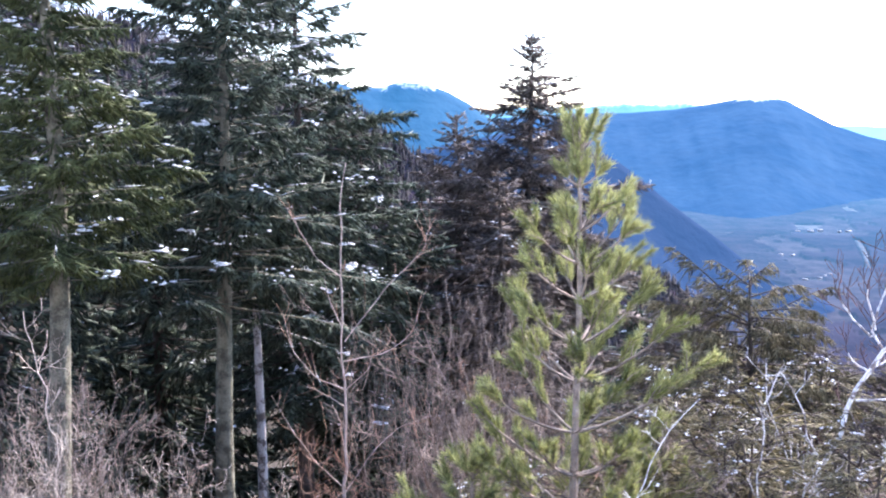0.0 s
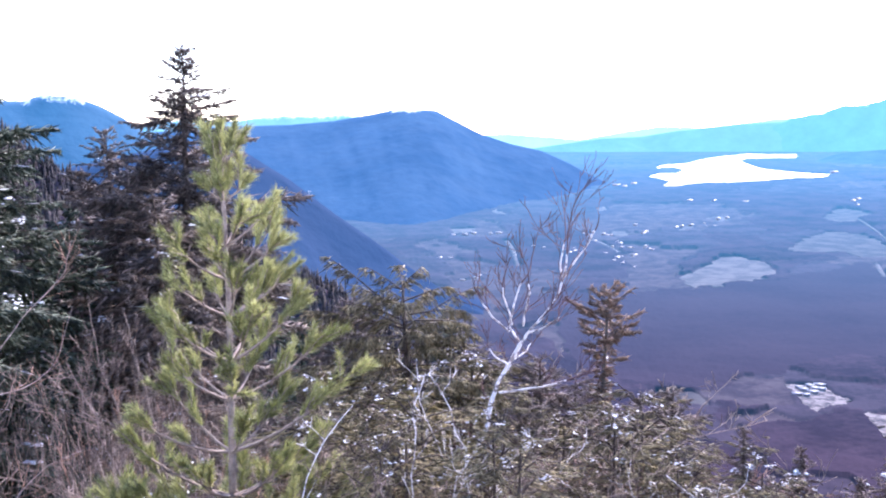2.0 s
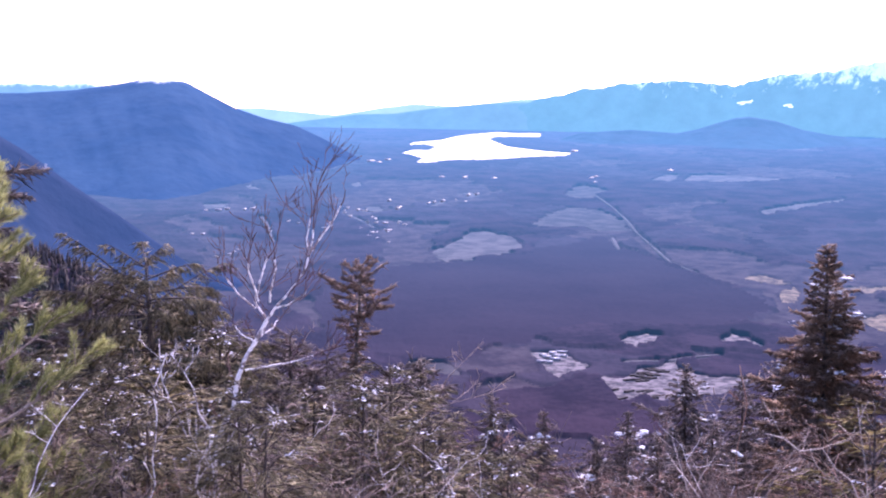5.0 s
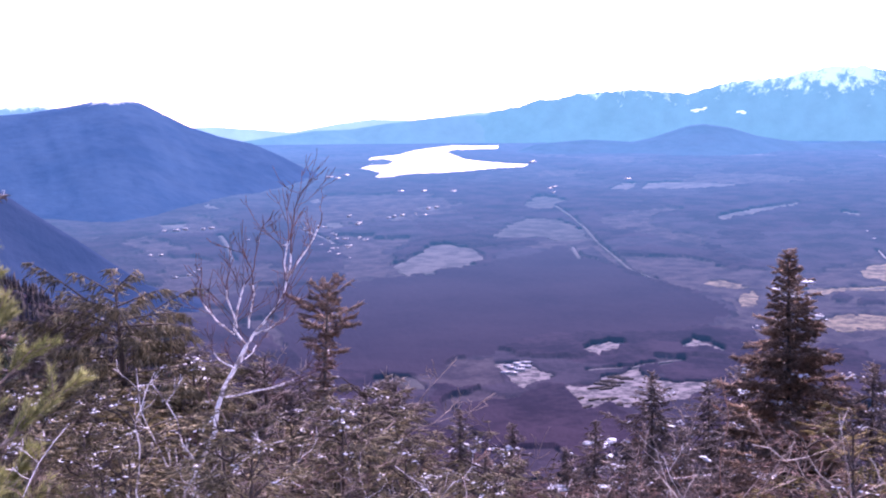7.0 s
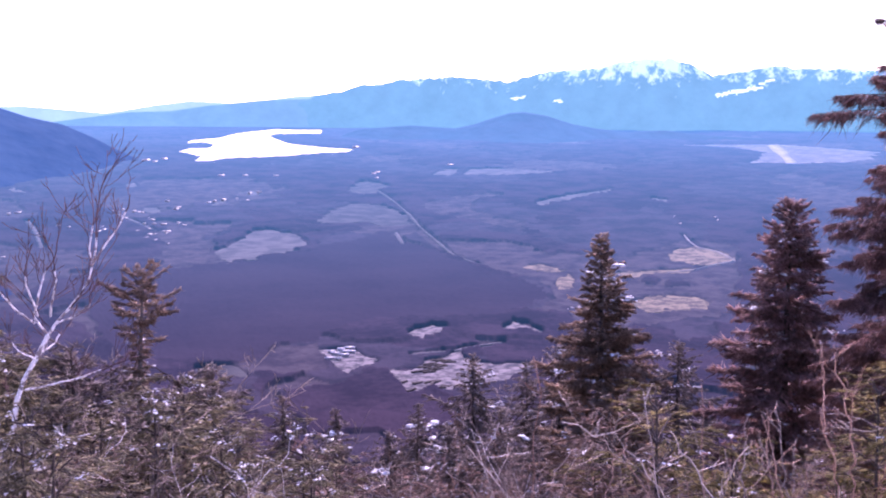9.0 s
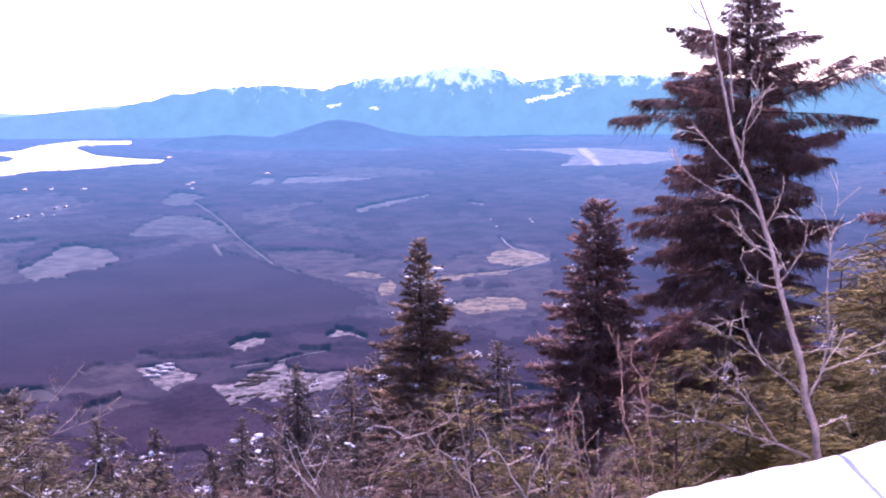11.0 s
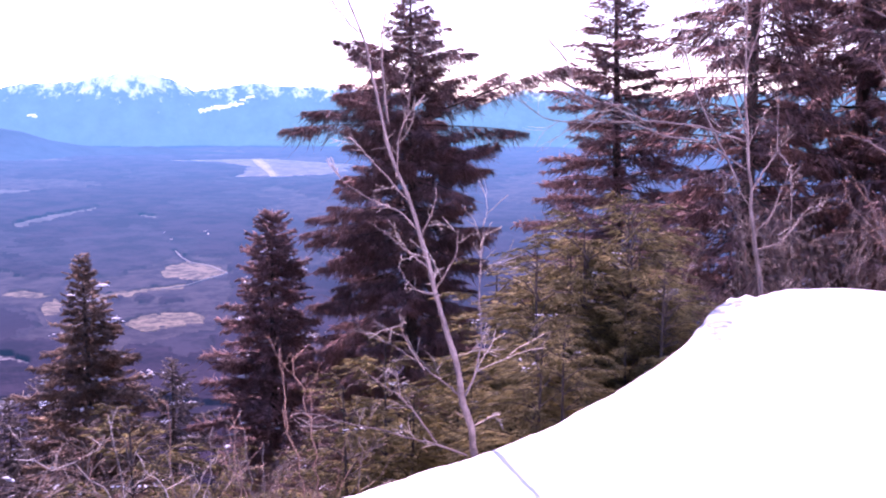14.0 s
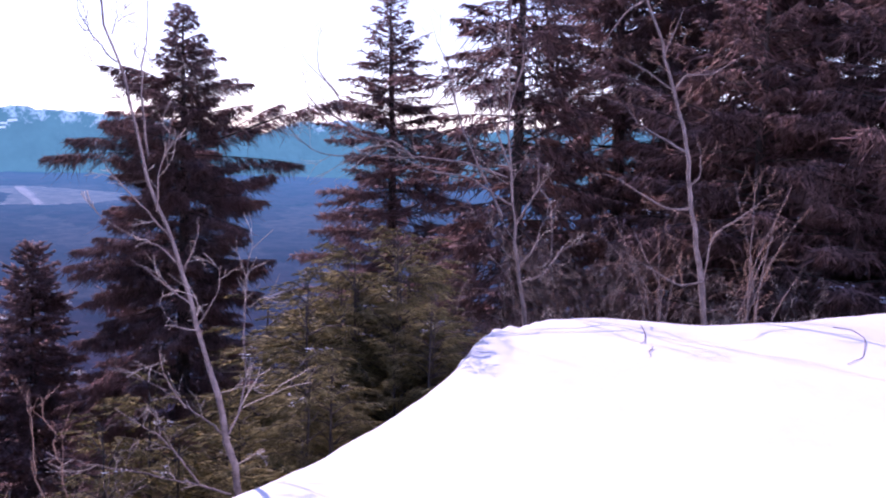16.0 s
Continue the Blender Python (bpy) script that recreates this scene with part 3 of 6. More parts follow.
for line, w, lb in ROADS:
    strip("road", line, w, 1.4, M_FIELD if "cut" in lb else M_TRACK, lb, "road")
RIVER = [(56.7, -6.84), (57.01, -7.2), (57.47, -7.48), (58.51, -7.69), (59.41, -8.11), (58.1, -8.43), (57.21, -8.7), (55.86, -8.9)]
strip("river", RIVER, 1.6, 1.6, M_RUNWAY, "pale icy winding river through the marsh", "river")
RUNWAYS = [[(61.13, -2.01), (61.60, -2.50), (62.02, -2.92)], [(60.00, -2.91), (62.02, -2.92), (64.56, -2.80)], [(56.43, -2.06), (61.41, -2.00), (66.19, -2.28)]]
for line, w in zip(RUNWAYS, (34, 24, 16)):
    strip("runway", line, w, 1.9, M_RUNWAY, "pale runway on the airfield", "runway")

SCRUBS = [[(43.37, -7.20), (45.41, -7.00), (47.12, -7.07), (49.31, -7.77), (50.56, -8.08), (52.89, -8.21), (54.73, -7.81), (56.85, -7.06), (59.40, -7.46), (59.65, -10.77), (54.50, -11.86), (50.75, -12.24), (48.23, -11.34), (49.80, -10.40), (48.85, -9.48), (46.03, -8.77), (44.15, -8.23)],
          [(31.97, -13.96), (34.73, -13.21), (36.58, -12.93), (37.16, -14.23), (35.30, -14.60), (32.85, -14.67)],
          [(41.68, -6.04), (43.22, -7.45), (44.15, -8.14), (43.21, -7.91), (42.13, -6.97)],
          [(42.31, -5.34), (43.55, -5.13), (45.10, -5.08), (45.26, -5.70), (43.23, -5.90)]]
BIG = [(25.58, -8.83), (31.01, -8.52), (36.11, -7.94), (40.43, -6.95), (44.15, -8.39), (47.91, -9.48), (49.48, -10.40), (46.65, -11.96), (41.60, -11.45), (36.59, -12.69), (32.29, -13.68), (26.73, -13.58), (24.35, -11.07)]
TALL = [
    [(36.5, -12.6), (40.0, -13.15), (42.0, -12.95), (44.5, -12.6), (46.0, -12.9), (50.5, -12.8), (52.0, -12.0), (49.8, -11.3), (48.2, -11.2), (46.6, -11.5), (44.2, -11.6), (41.5, -11.8), (39.0, -11.9)],
    [(34.2, -16.0), (37.5, -15.3), (40.3, -14.5), (41.8, -15.8), (44.0, -16.3), (42.0, -17.8), (36.0, -18.2)],
    [(60.5, -8.9), (64.0, -8.6), (68.0, -9.0), (67.0, -7.8), (61.5, -7.9)],
    [(54.5, -9.3), (55.3, -9.2), (55.5, -9.55), (54.8, -9.6)], [(53.2, -9.2), (54.0, -9.15), (54.1, -9.4), (53.3, -9.45)],
    [(42.02, -12.48), (42.97, -12.24), (43.6, -12.24), (42.81, -12.51)], [(46.5, -14.3), (48.0, -14.2), (47.4, -14.6)], [(55.8, -9.4), (56.9, -9.35), (57.0, -9.7), (55.9, -9.75)],
    [(43.45, -7.44), (46.89, -7.37), (48.46, -7.82), (49.86, -8.17), (50.4, -7.95), (48.7, -7.45), (46.9, -6.95), (43.5, -7.0)],
    [(31.0, -7.9), (32.2, -7.3), (33.3, -6.75), (34.4, -6.66), (36.0, -6.9), (36.2, -6.5), (34.3, -6.3), (32.9, -6.4), (31.2, -7.2)],
]


def inside(poly, a, e):
    c = np.zeros(a.shape, bool)
    for (a0, e0), (a1, e1) in zip(poly, poly[1:] + poly[:1]):
        if e0 != e1:
            c ^= ((e0 > e) != (e1 > e)) & (a < (a1 - a0) * (e - e0) / (e1 - e0) + a0)
    return c


def sheet(name, poly, lift, mat, label, category):
    """A wide level surface that follows the valley floor."""
    a0, a1 = min(p[0] for p in poly), max(p[0] for p in poly)
    e0, e1 = min(p[1] for p in poly), max(p[1] for p in poly)
    az, el = np.arange(a0 - 0.1, a1 + 0.1, 0.06), np.arange(e1 + 0.03, e0 - 0.03, -0.02)
    r = np.array([on_valley(0, e)[2] for e in el])
    A, E = np.meshgrid(az, el)
    R = np.broadcast_to(r[:, None], A.shape)
    X, Y = R * np.sin(np.radians(A)), R * np.cos(np.radians(A))
    na = len(az)
    i, j = np.arange(len(el) - 1)[:, None], np.arange(na - 1)[None]
    f = np.stack([i * na + j, i * na + j + 1, (i + 1) * na + j + 1, (i + 1) * na + j], -1).reshape(-1, 4)
    keep = inside(poly, A, E).ravel()[f].any(1)
    return tagged(new(name, mesh_from(name, np.stack([X, Y, valley_z(R) + lift], -1).reshape(-1, 3), f[keep], mat, True)), label, category, kind="structure")


sheet("lake", LAKE, 1.2, M_LAKE, "bright white lake lying in the valley", "lake")
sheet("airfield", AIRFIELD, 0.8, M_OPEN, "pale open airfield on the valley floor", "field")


def build_canopy():
    """The forest roof over the valley floor, open over water, clearings, yards and roads."""
    az = np.arange(9.0, 78.0, 0.1)
    el = -np.concatenate([np.arange(1.25, 4.0, 0.035), np.arange(4.0, 9.0, 0.055), np.arange(9.0, 19.5, 0.085)])
    lo, hi = np.full(len(el), 200.0), np.full(len(el), 4940.0)
    for _ in range(45):
        mid = (lo + hi) / 2
        up = EYE + mid * np.tan(np.radians(el)) > valley_z(mid)
        lo, hi = np.where(up, mid, lo), np.where(up, hi, mid)
    A, E = np.meshgrid(az, el)
    R = np.broadcast_to(lo[:, None], A.shape)
    X, Y = R * np.sin(np.radians(A)), R * np.cos(np.radians(A))
    n1, n2 = lattice(X / 14, Y / 14, 1), lattice(X / 14, Y / 14, 2)
    m1, m2 = lattice(X / 45, Y / 45, 5), lattice(X / 45, Y / 45, 6)
    k = np.abs(E) / 8
    wa = A + (n1 - 0.5) * 0.35 + (m1 - 0.5) * 0.5
    we = E + ((n2 - 0.5) * 0.14 + (m2 - 0.5) * 0.2) * k
    hole = np.zeros(A.shape, bool)
    for o in CLEARINGS + [q[0] for q in YARDS] + [AIRFIELD]:
        hole |= inside(o, wa, we)
    for o in MARSHES:
        hole |= inside(o, wa, we) & (lattice(X / 9, Y / 16, 11) + 0.6 * n1 < 1.3)
    hole |= inside(LAKE, A + (n1 - 0.5) * 0.12, E + (n2 - 0.5) * 0.03)
    for line, w in [(q[0], q[1] * 0.5 + 2.5) for q in ROADS] + [(RIVER, 7)] + list(zip(RUNWAYS, (30, 25, 16))):
        c = [on_valley(a, e)[:2] for a, e in line]
        for (x0, y0), (x1, y1) in zip(c, c[1:]):
            q = np.clip(((X - x0) * (x1 - x0) + (Y - y0) * (y1 - y0)) / ((x1 - x0) ** 2 + (y1 - y0) ** 2), 0, 1)
            hole |= np.hypot(X - x0 - q * (x1 - x0), Y - y0 - q * (y1 - y0)) < w + (n1 - 0.5) * 4
    scrub = np.zeros(A.shape, bool)
    for o in SCRUBS:
        scrub |= inside(o, wa, we)
    tall = np.zeros(A.shape, bool)
    for o in TALL:
        tall |= inside(o, wa, we)
    scrub &= ~tall
    big = inside(BIG, wa, we)
    # stands of differing age, as irregular cells
    cr = np.random.default_rng(5)
    ca, ce = cr.uniform(9, 78, 300), -np.exp(cr.uniform(math.log(1.5), math.log(19), 300))
    best, which = np.full(A.shape, 1e9), np.zeros(A.shape, np.int32)
    for i in range(300):
        d = ((wa + (m1 - 0.5) * 1.5 - ca[i]) * 0.35) ** 2 + (np.log(we / ce[i]) * 7) ** 2
        which = np.where(d < best, i, which)
        best = np.minimum(best, d)
    age = cr.uniform(0, 1, 300)[which]
    kind = cr.choice(3, 300, p=[0.5, 0.36, 0.14])[which]
    h = (2.4 + 4.2 * age) * (1500 / R) ** 0.2
    h = np.where(kind == 2, h * 0.45, h)
    h, kind = np.where(big, 3.2, h), np.where(big, 3, kind)
    h, kind = np.where(scrub, 1.6 + age, h), np.where(scrub, 2, kind)
    h, kind = np.where(tall, 5.6, h), np.where(tall, 0, kind)
    h = h + (n1 - 0.5) * 1.6 + (m1 - 0.5) * 1.6 + cr.uniform(-0.3, 0.3, A.shape)
    h = np.where(hole, -0.4, np.maximum(h, 0.8))
    Z = valley_z(R) + h
    # the near side of a stand is a steep wall of trees
    R2 = R.copy()
    steep = np.clip((h[:-1] - h[1:] - 0.9) / 4.5, 0, 0.8)
    R2[1:] = R[1:] + (R[:-1] - R[1:]) * steep
    X, Y = R2 * np.sin(np.radians(A)), R2 * np.cos(np.radians(A))
    na = len(az)
    i, j = np.arange(len(el) - 1)[:, None], np.arange(na - 1)[None]
    f = np.stack([i * na + j, i * na + j + 1, (i + 1) * na + j + 1, (i + 1) * na + j], -1).reshape(-1, 4)
    keep = ~hole.ravel()[f].all(1)
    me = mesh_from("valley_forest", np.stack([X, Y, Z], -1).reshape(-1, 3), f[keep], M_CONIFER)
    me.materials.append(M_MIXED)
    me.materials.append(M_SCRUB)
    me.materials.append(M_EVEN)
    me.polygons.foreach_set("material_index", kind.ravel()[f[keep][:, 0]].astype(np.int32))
    return tagged(new("valley_forest", me), "dark conifer and mixed forest covering the valley floor", "forest", kind="stuff")


build_canopy()


def house(az, el, w, d, h, turn, name="house", label="small pale house in the valley", group="valley houses"):
    x, y, r = on_valley(az, el)
    ob = thing(name, (x, y, float(valley_z(r))), label, "house", group)
    ob.rotation_euler = (0, 0, turn)
    v = [(sx * w / 2, sy * d / 2, z) for z in (-0.5, h) for sx, sy in ((-1, -1), (1, -1), (1, 1), (-1, 1))]
    part("wall", mesh_from("wall", v, [(0, 1, 5, 4), (1, 2, 6, 5), (2, 3, 7, 6), (3, 0, 4, 7)], M_WALLS), ob)
    o, t = 0.6, 0.35
    rv = []
    for z in (0, t):
        rv += [(-w / 2 - o, -d / 2 - o, h + z), (w / 2 + o, -d / 2 - o, h + z), (w / 2 + o, d / 2 + o, h + z), (-w / 2 - o, d / 2 + o, h + z), (-w / 2 - o, 0, h + d * 0.3 + z), (w / 2 + o, 0, h + d * 0.3 + z)]
    rf = [(6, 7, 11), (6, 11, 10), (8, 9, 10), (8, 10, 11), (9, 6, 10), (7, 8, 11), (0, 5, 1), (0, 4, 5), (2, 4, 3), (2, 5, 4), (0, 1, 7), (0, 7, 6), (2, 3, 9), (2, 9, 8), (1, 2, 8), (1, 8, 7), (3, 0, 6), (3, 6, 9)]
    part("roof", mesh_from("roof", rv, rf, M_ROOF), ob, "pale snowy roof")
    return ob


hs = np.random.default_rng(33)
HOUSES = [(18.07, -6.85), (18.65, -6.88), (19.31, -8.11), (20.05, -8.00), (18.85, -5.61), (19.49, -5.58), (19.96, -5.53), (20.89, -5.57), (21.33, -5.53), (23.23, -6.26), (25.18, -6.64), (25.40, -6.43), (25.48, -6.56), (26.57, -5.98), (27.04, -5.62), (27.94, -6.11), (28.10, -6.08), (27.16, -6.67), (27.61, -7.05), (28.07, -7.19), (27.77, -6.87), (28.70, -6.74), (29.19, -5.55), (29.29, -5.46), (29.80, -6.06), (29.95, -6.10), (28.74, -5.11), (30.90, -5.25), (31.21, -5.16), (31.68, -5.11), (31.61, -3.81), (32.88, -3.83), (33.08, -4.76), (33.55, -4.71), (27.73, -2.97), (28.18, -3.04), (28.65, -2.89), (34.49, -3.86), (39.78, -3.77), (39.96, -3.99), (39.99, -3.68), (43.97, -3.28), (58.26, -5.91), (58.41, -6.06), (56.12, -5.95), (56.46, -6.31), (46.91, -1.21), (38.83, -2.33)]
for az, el in HOUSES:
    k = 4.2 / abs(el)
    house(az, el, hs.uniform(8, 17) * k, hs.uniform(5, 7) * k, 2.2 * k + 2.0, hs.uniform(-0.6, 0.6))
for az, el, n, sa, se in ((28.0, -6.2, 6, 1.2, 0.25), (24.9, -6.4, 5, 1.3, 0.25), (29.8, -5.7, 4, 1.2, 0.3), (20.2, -7.8, 2, 0.5, 0.1)):
    for _ in range(n):
        a, e = az + hs.normal() * sa * 0.6, el + hs.normal() * se * 0.6
        k = 3.6 / abs(e)
        house(a, e, hs.uniform(6, 13) * k, hs.uniform(4, 6) * k, 2.0 * k + 2.0, hs.uniform(-0.6, 0.6))
for az, el, n in ((27.5, -6.6, 9), (28.1, -7.5, 6), (26.8, -5.6, 8), (29.4, -6.35, 5), (31.0, -5.5, 6), (33.3, -5.1, 6), (25.3, -6.7, 8), (22.5, -6.6, 7), (27.4, -6.9, 6)):
    for _ in range(n):
        a, e = az + hs.normal() * 0.55, el + hs.normal() * 0.09
        k = 3.0 / abs(e)
        house(a, e, hs.uniform(6, 13) * k, hs.uniform(4, 5) * k, 1.4 * k + 1.6, hs.uniform(-0.6, 0.6), label="small grey house in the valley town")
for a, e in ((37.35, -13.47), (37.59, -13.57), (38.06, -13.67), (38.38, -13.28), (38.51, -13.5), (37.28, -13.83), (37.75, -13.85), (38.16, -13.49), (37.91, -13.36)):
    house(a, e, hs.uniform(5, 10), hs.uniform(3, 4.5), 2.4, hs.uniform(-0.9, -0.5), "shed", "pale metal shed in the sawmill yard", "sawmill sheds")


def log_row(az, el, length, turn):
    """A long low heap of stacked logs."""
    x, y, r = on_valley(az, el)
    g = Geo()
    for k in range(7):
        row, col = (0, k) if k < 4 else (1, k - 3.5)
        q = np.linspace(-0.5, 0.5, 4) * length * rng.uniform(0.85, 1.0)
        g.tube(np.stack([q, np.full(4, (col - 1.5) * 0.8), np.full(4, 0.35 + row * 0.65)], 1), np.full(4, 0.4), 6)
    ob = tagged(new("log_pile", g.mesh("log_pile", M_LOGS)), "long row of stacked logs in the gravel pit", "log pile", "log piles", "stuff")
    ob.location, ob.rotation_euler = (x, y, float(valley_z(r)) + 0.8), (0, 0, turn)
    return ob


lg = np.random.default_rng(44)
for k in range(16):
    log_row(42.2 + 0.32 * (k % 4) + 0.25 * (k // 4) + lg.uniform(-0.1, 0.1), -14.55 + 0.19 * (k % 4) - 0.02 * (k // 4) + lg.uniform(-0.05, 0.05), lg.uniform(9, 15), -0.30 + lg.normal() * 0.1)
for k in range(12):
    log_row(41.5 + 0.2 * k + lg.uniform(-0.15, 0.15), -15.3 + lg.uniform(-0.4, 0.35), lg.uniform(6, 12), 0.1 + lg.normal() * 0.25)


def ridge(name, profile, r, front, back, mat, label, rough=6.0, foot=None, seed=0.0, step=0.15, taper=(3.0, 3.0), snowfields=(), rows=26, jag=0.0):
    """A mountain as a solid range: a crest of bearings and elevations at distance r, falling to both sides."""
    az = np.arange(profile[0][0], profile[-1][0] + 1e-6, step)
    el = np.interp(az, [p[0] for p in profile], [p[1] for p in profile])
    el = el + jag * np.array([noise.fractal(Vector((a * 1.3 + seed, 0.0, seed)), 0.8, 2.1, 6) for a in az])
    ts = np.concatenate([np.linspace(-1, 0, rows), np.linspace(0, 1, 8)[1:]])
    ends = smooth(0, taper[0], az - az[0] + 0.02) * smooth(0, taper[1], az[-1] - az + 0.02)
    floor_z = float(valley_z(np.array(float(r)))) - 8
    high = EYE + r * math.tan(math.radians(max(el))) - floor_z
    v = []
    gul_k = r * 0.00012
    w = max(3, int(2.4 / step))
    kern = np.hanning(2 * w + 1)
    soft_el = np.convolve(np.pad(el, w, mode="edge"), kern / kern.sum(), mode="valid")
    for t in ts:
        mixed = soft_el + (el - soft_el) * max(0.0, 1 - abs(t) * 5)
        for a, e in zip(az, mixed):
            crest = EYE + r * math.tan(math.radians(e))
            tall = min(1.0, max(0.12, (crest - floor_z) / high)) ** 0.8
            rr = r + (front * tall if t < 0 else back) * t
            x, y = polar(a, rr)
            base = float(valley_z(np.array(min(rr, 4940)))) - 8
            n1 = noise.fractal(Vector((x * 0.0022 + seed, y * 0.0022, seed)), 1.0, 2.1, 4)
            gul = 1.0 - 0.6 * noise.ridged_multi_fractal(Vector((a * gul_k + seed + 0.5 * t, t * 0.8, seed)), 0.9, 2.1, 6, 1.0, 2.0)
            k = (1 - abs(t)) ** 1.15 * ends[int(round((a - az[0]) / step))]
            h = base + (crest - base) * k
            h += rough * (n1 * 1.0 - gul * 2.6 * min(1.0, abs(t) * 6)) * k * (4 * abs(t) + 0.12) * 0.6
            v.append((x, y, h))
    na, nt = len(az), len(ts)
    i, j = np.arange(nt - 1)[:, None], np.arange(na - 1)[None]
    f = np.stack([i * na + j, i * na + j + 1, (i + 1) * na + j + 1, (i + 1) * na + j], -1).reshape(-1, 4)[:, ::-1]
    me = mesh_from(name, v, f, mat, True)
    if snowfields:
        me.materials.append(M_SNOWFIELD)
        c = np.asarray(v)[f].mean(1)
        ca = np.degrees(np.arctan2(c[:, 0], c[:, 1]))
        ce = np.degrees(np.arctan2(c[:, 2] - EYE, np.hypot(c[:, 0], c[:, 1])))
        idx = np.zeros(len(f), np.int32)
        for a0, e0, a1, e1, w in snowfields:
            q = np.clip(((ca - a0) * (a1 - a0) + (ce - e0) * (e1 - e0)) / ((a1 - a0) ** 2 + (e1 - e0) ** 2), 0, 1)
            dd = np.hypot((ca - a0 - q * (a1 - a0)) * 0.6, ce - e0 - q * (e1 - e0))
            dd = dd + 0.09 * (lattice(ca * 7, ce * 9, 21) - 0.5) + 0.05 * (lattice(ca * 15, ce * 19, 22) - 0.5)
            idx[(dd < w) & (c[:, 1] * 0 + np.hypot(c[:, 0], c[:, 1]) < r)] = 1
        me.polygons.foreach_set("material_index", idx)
    return tagged(new(name, me), label, "mountain", kind="structure")


ridge("backdrop_main_mountain", [(-4, -1.0), (0, 0.0), (3, 0.3), (6.9, 0.55), (10, 0.59), (12.4, 0.77), (14.9, 1.18), (16.2, 1.52), (17.0, 1.47), (18, 1.24), (19.2, 0.59), (20.4, -0.04), (22, -0.6), (23.7, -1.0), (25.2, -1.7), (26.7, -2.54), (28.2, -3.2), (30.5, -4.0)], 3300, 1000, 700, M_MAIN, "haze-blue forested mountain with a little snow on its top", 7, seed=1.3)
ridge("backdrop_side_mountain", [(-40, 7.0), (-17.2, 5.7), (-14.5, 5.06), (-9, 3.2), (-5, 1.95), (-3.4, 1.95), (-2.3, 2.3), (-0.75, 2.08), (0.3, 1.68), (1.4, 1.08), (2.9, 0), (6, -1.4), (10, -3.6)], 2300, 700, 500, M_SIDE, "haze-blue forested mountain with snow along its crest", 6, seed=4.1)
ridge("backdrop_dark_spur", [(-6, -2.2), (-2, -1.6), (1.5, -0.9), (4, -0.35), (5.5, -0.3), (7.5, -0.74), (9.9, -2.31), (12.3, -4.21), (14.5, -5.8), (16.3, -7.2), (18, -8.4), (20, -9.3), (23, -10)], 1400, 420, 300, M_SPURFAR, "dark haze-blue wooded spur running down to the valley", 9, seed=7.7)
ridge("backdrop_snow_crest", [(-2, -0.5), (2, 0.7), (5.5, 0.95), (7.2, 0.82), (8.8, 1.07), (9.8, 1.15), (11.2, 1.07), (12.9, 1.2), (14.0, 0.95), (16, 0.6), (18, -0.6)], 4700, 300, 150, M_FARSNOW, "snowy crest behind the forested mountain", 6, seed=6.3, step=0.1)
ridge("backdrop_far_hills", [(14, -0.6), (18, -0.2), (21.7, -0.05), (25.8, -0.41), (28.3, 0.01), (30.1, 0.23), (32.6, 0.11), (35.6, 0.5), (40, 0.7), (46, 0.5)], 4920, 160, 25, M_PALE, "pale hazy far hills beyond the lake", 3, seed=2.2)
ridge("backdrop_snowy_range", [(33, -0.9), (36.5, 0.5), (38.7, 0.95), (41.8, 1.45), (44.8, 1.55), (47.1, 1.35), (50, 1.95), (52.0, 2.1), (53.4, 2.5), (55.6, 2.6), (56.8, 2.2), (57.9, 1.6), (60.4, 2.1), (64.1, 1.95), (70.8, 1.45), (73.2, 1.05), (75.2, 1.7), (78, 1.9), (84, 1.3), (92, 2.2), (104, 1.5), (118, 2.0)], 4780, 330, 150, M_RANGE, "snow-capped haze-blue mountain range", 12, seed=9.4, step=0.08, rows=40, jag=0.11, snowfields=((58.2, 0.62, 60.2, 1.0, 0.09), (60.3, 1.2, 60.9, 1.36, 0.06), (47.2, 0.38, 48.0, 0.5, 0.05), (49.7, 0.28, 49.9, 0.3, 0.06)))
ridge("backdrop_foothills", [(20, -1.3), (24, -0.75), (27, -0.35), (29, -0.3), (31, 0.0), (34, 0.3), (37, 0.42), (40, 0.25), (43, -0.1), (46, -0.5), (50, -1.0)], 4800, 170, 60, M_PALE2, "pale haze-blue foothills behind the lake", 4, seed=3.1)
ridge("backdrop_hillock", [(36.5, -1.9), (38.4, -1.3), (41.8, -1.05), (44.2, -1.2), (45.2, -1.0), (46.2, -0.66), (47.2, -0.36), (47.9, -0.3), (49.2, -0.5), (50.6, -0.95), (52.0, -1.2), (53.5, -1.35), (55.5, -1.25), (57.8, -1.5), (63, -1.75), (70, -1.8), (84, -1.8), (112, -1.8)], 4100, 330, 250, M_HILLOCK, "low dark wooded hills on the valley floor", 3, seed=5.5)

# ---------------------------------------------------------------- trees


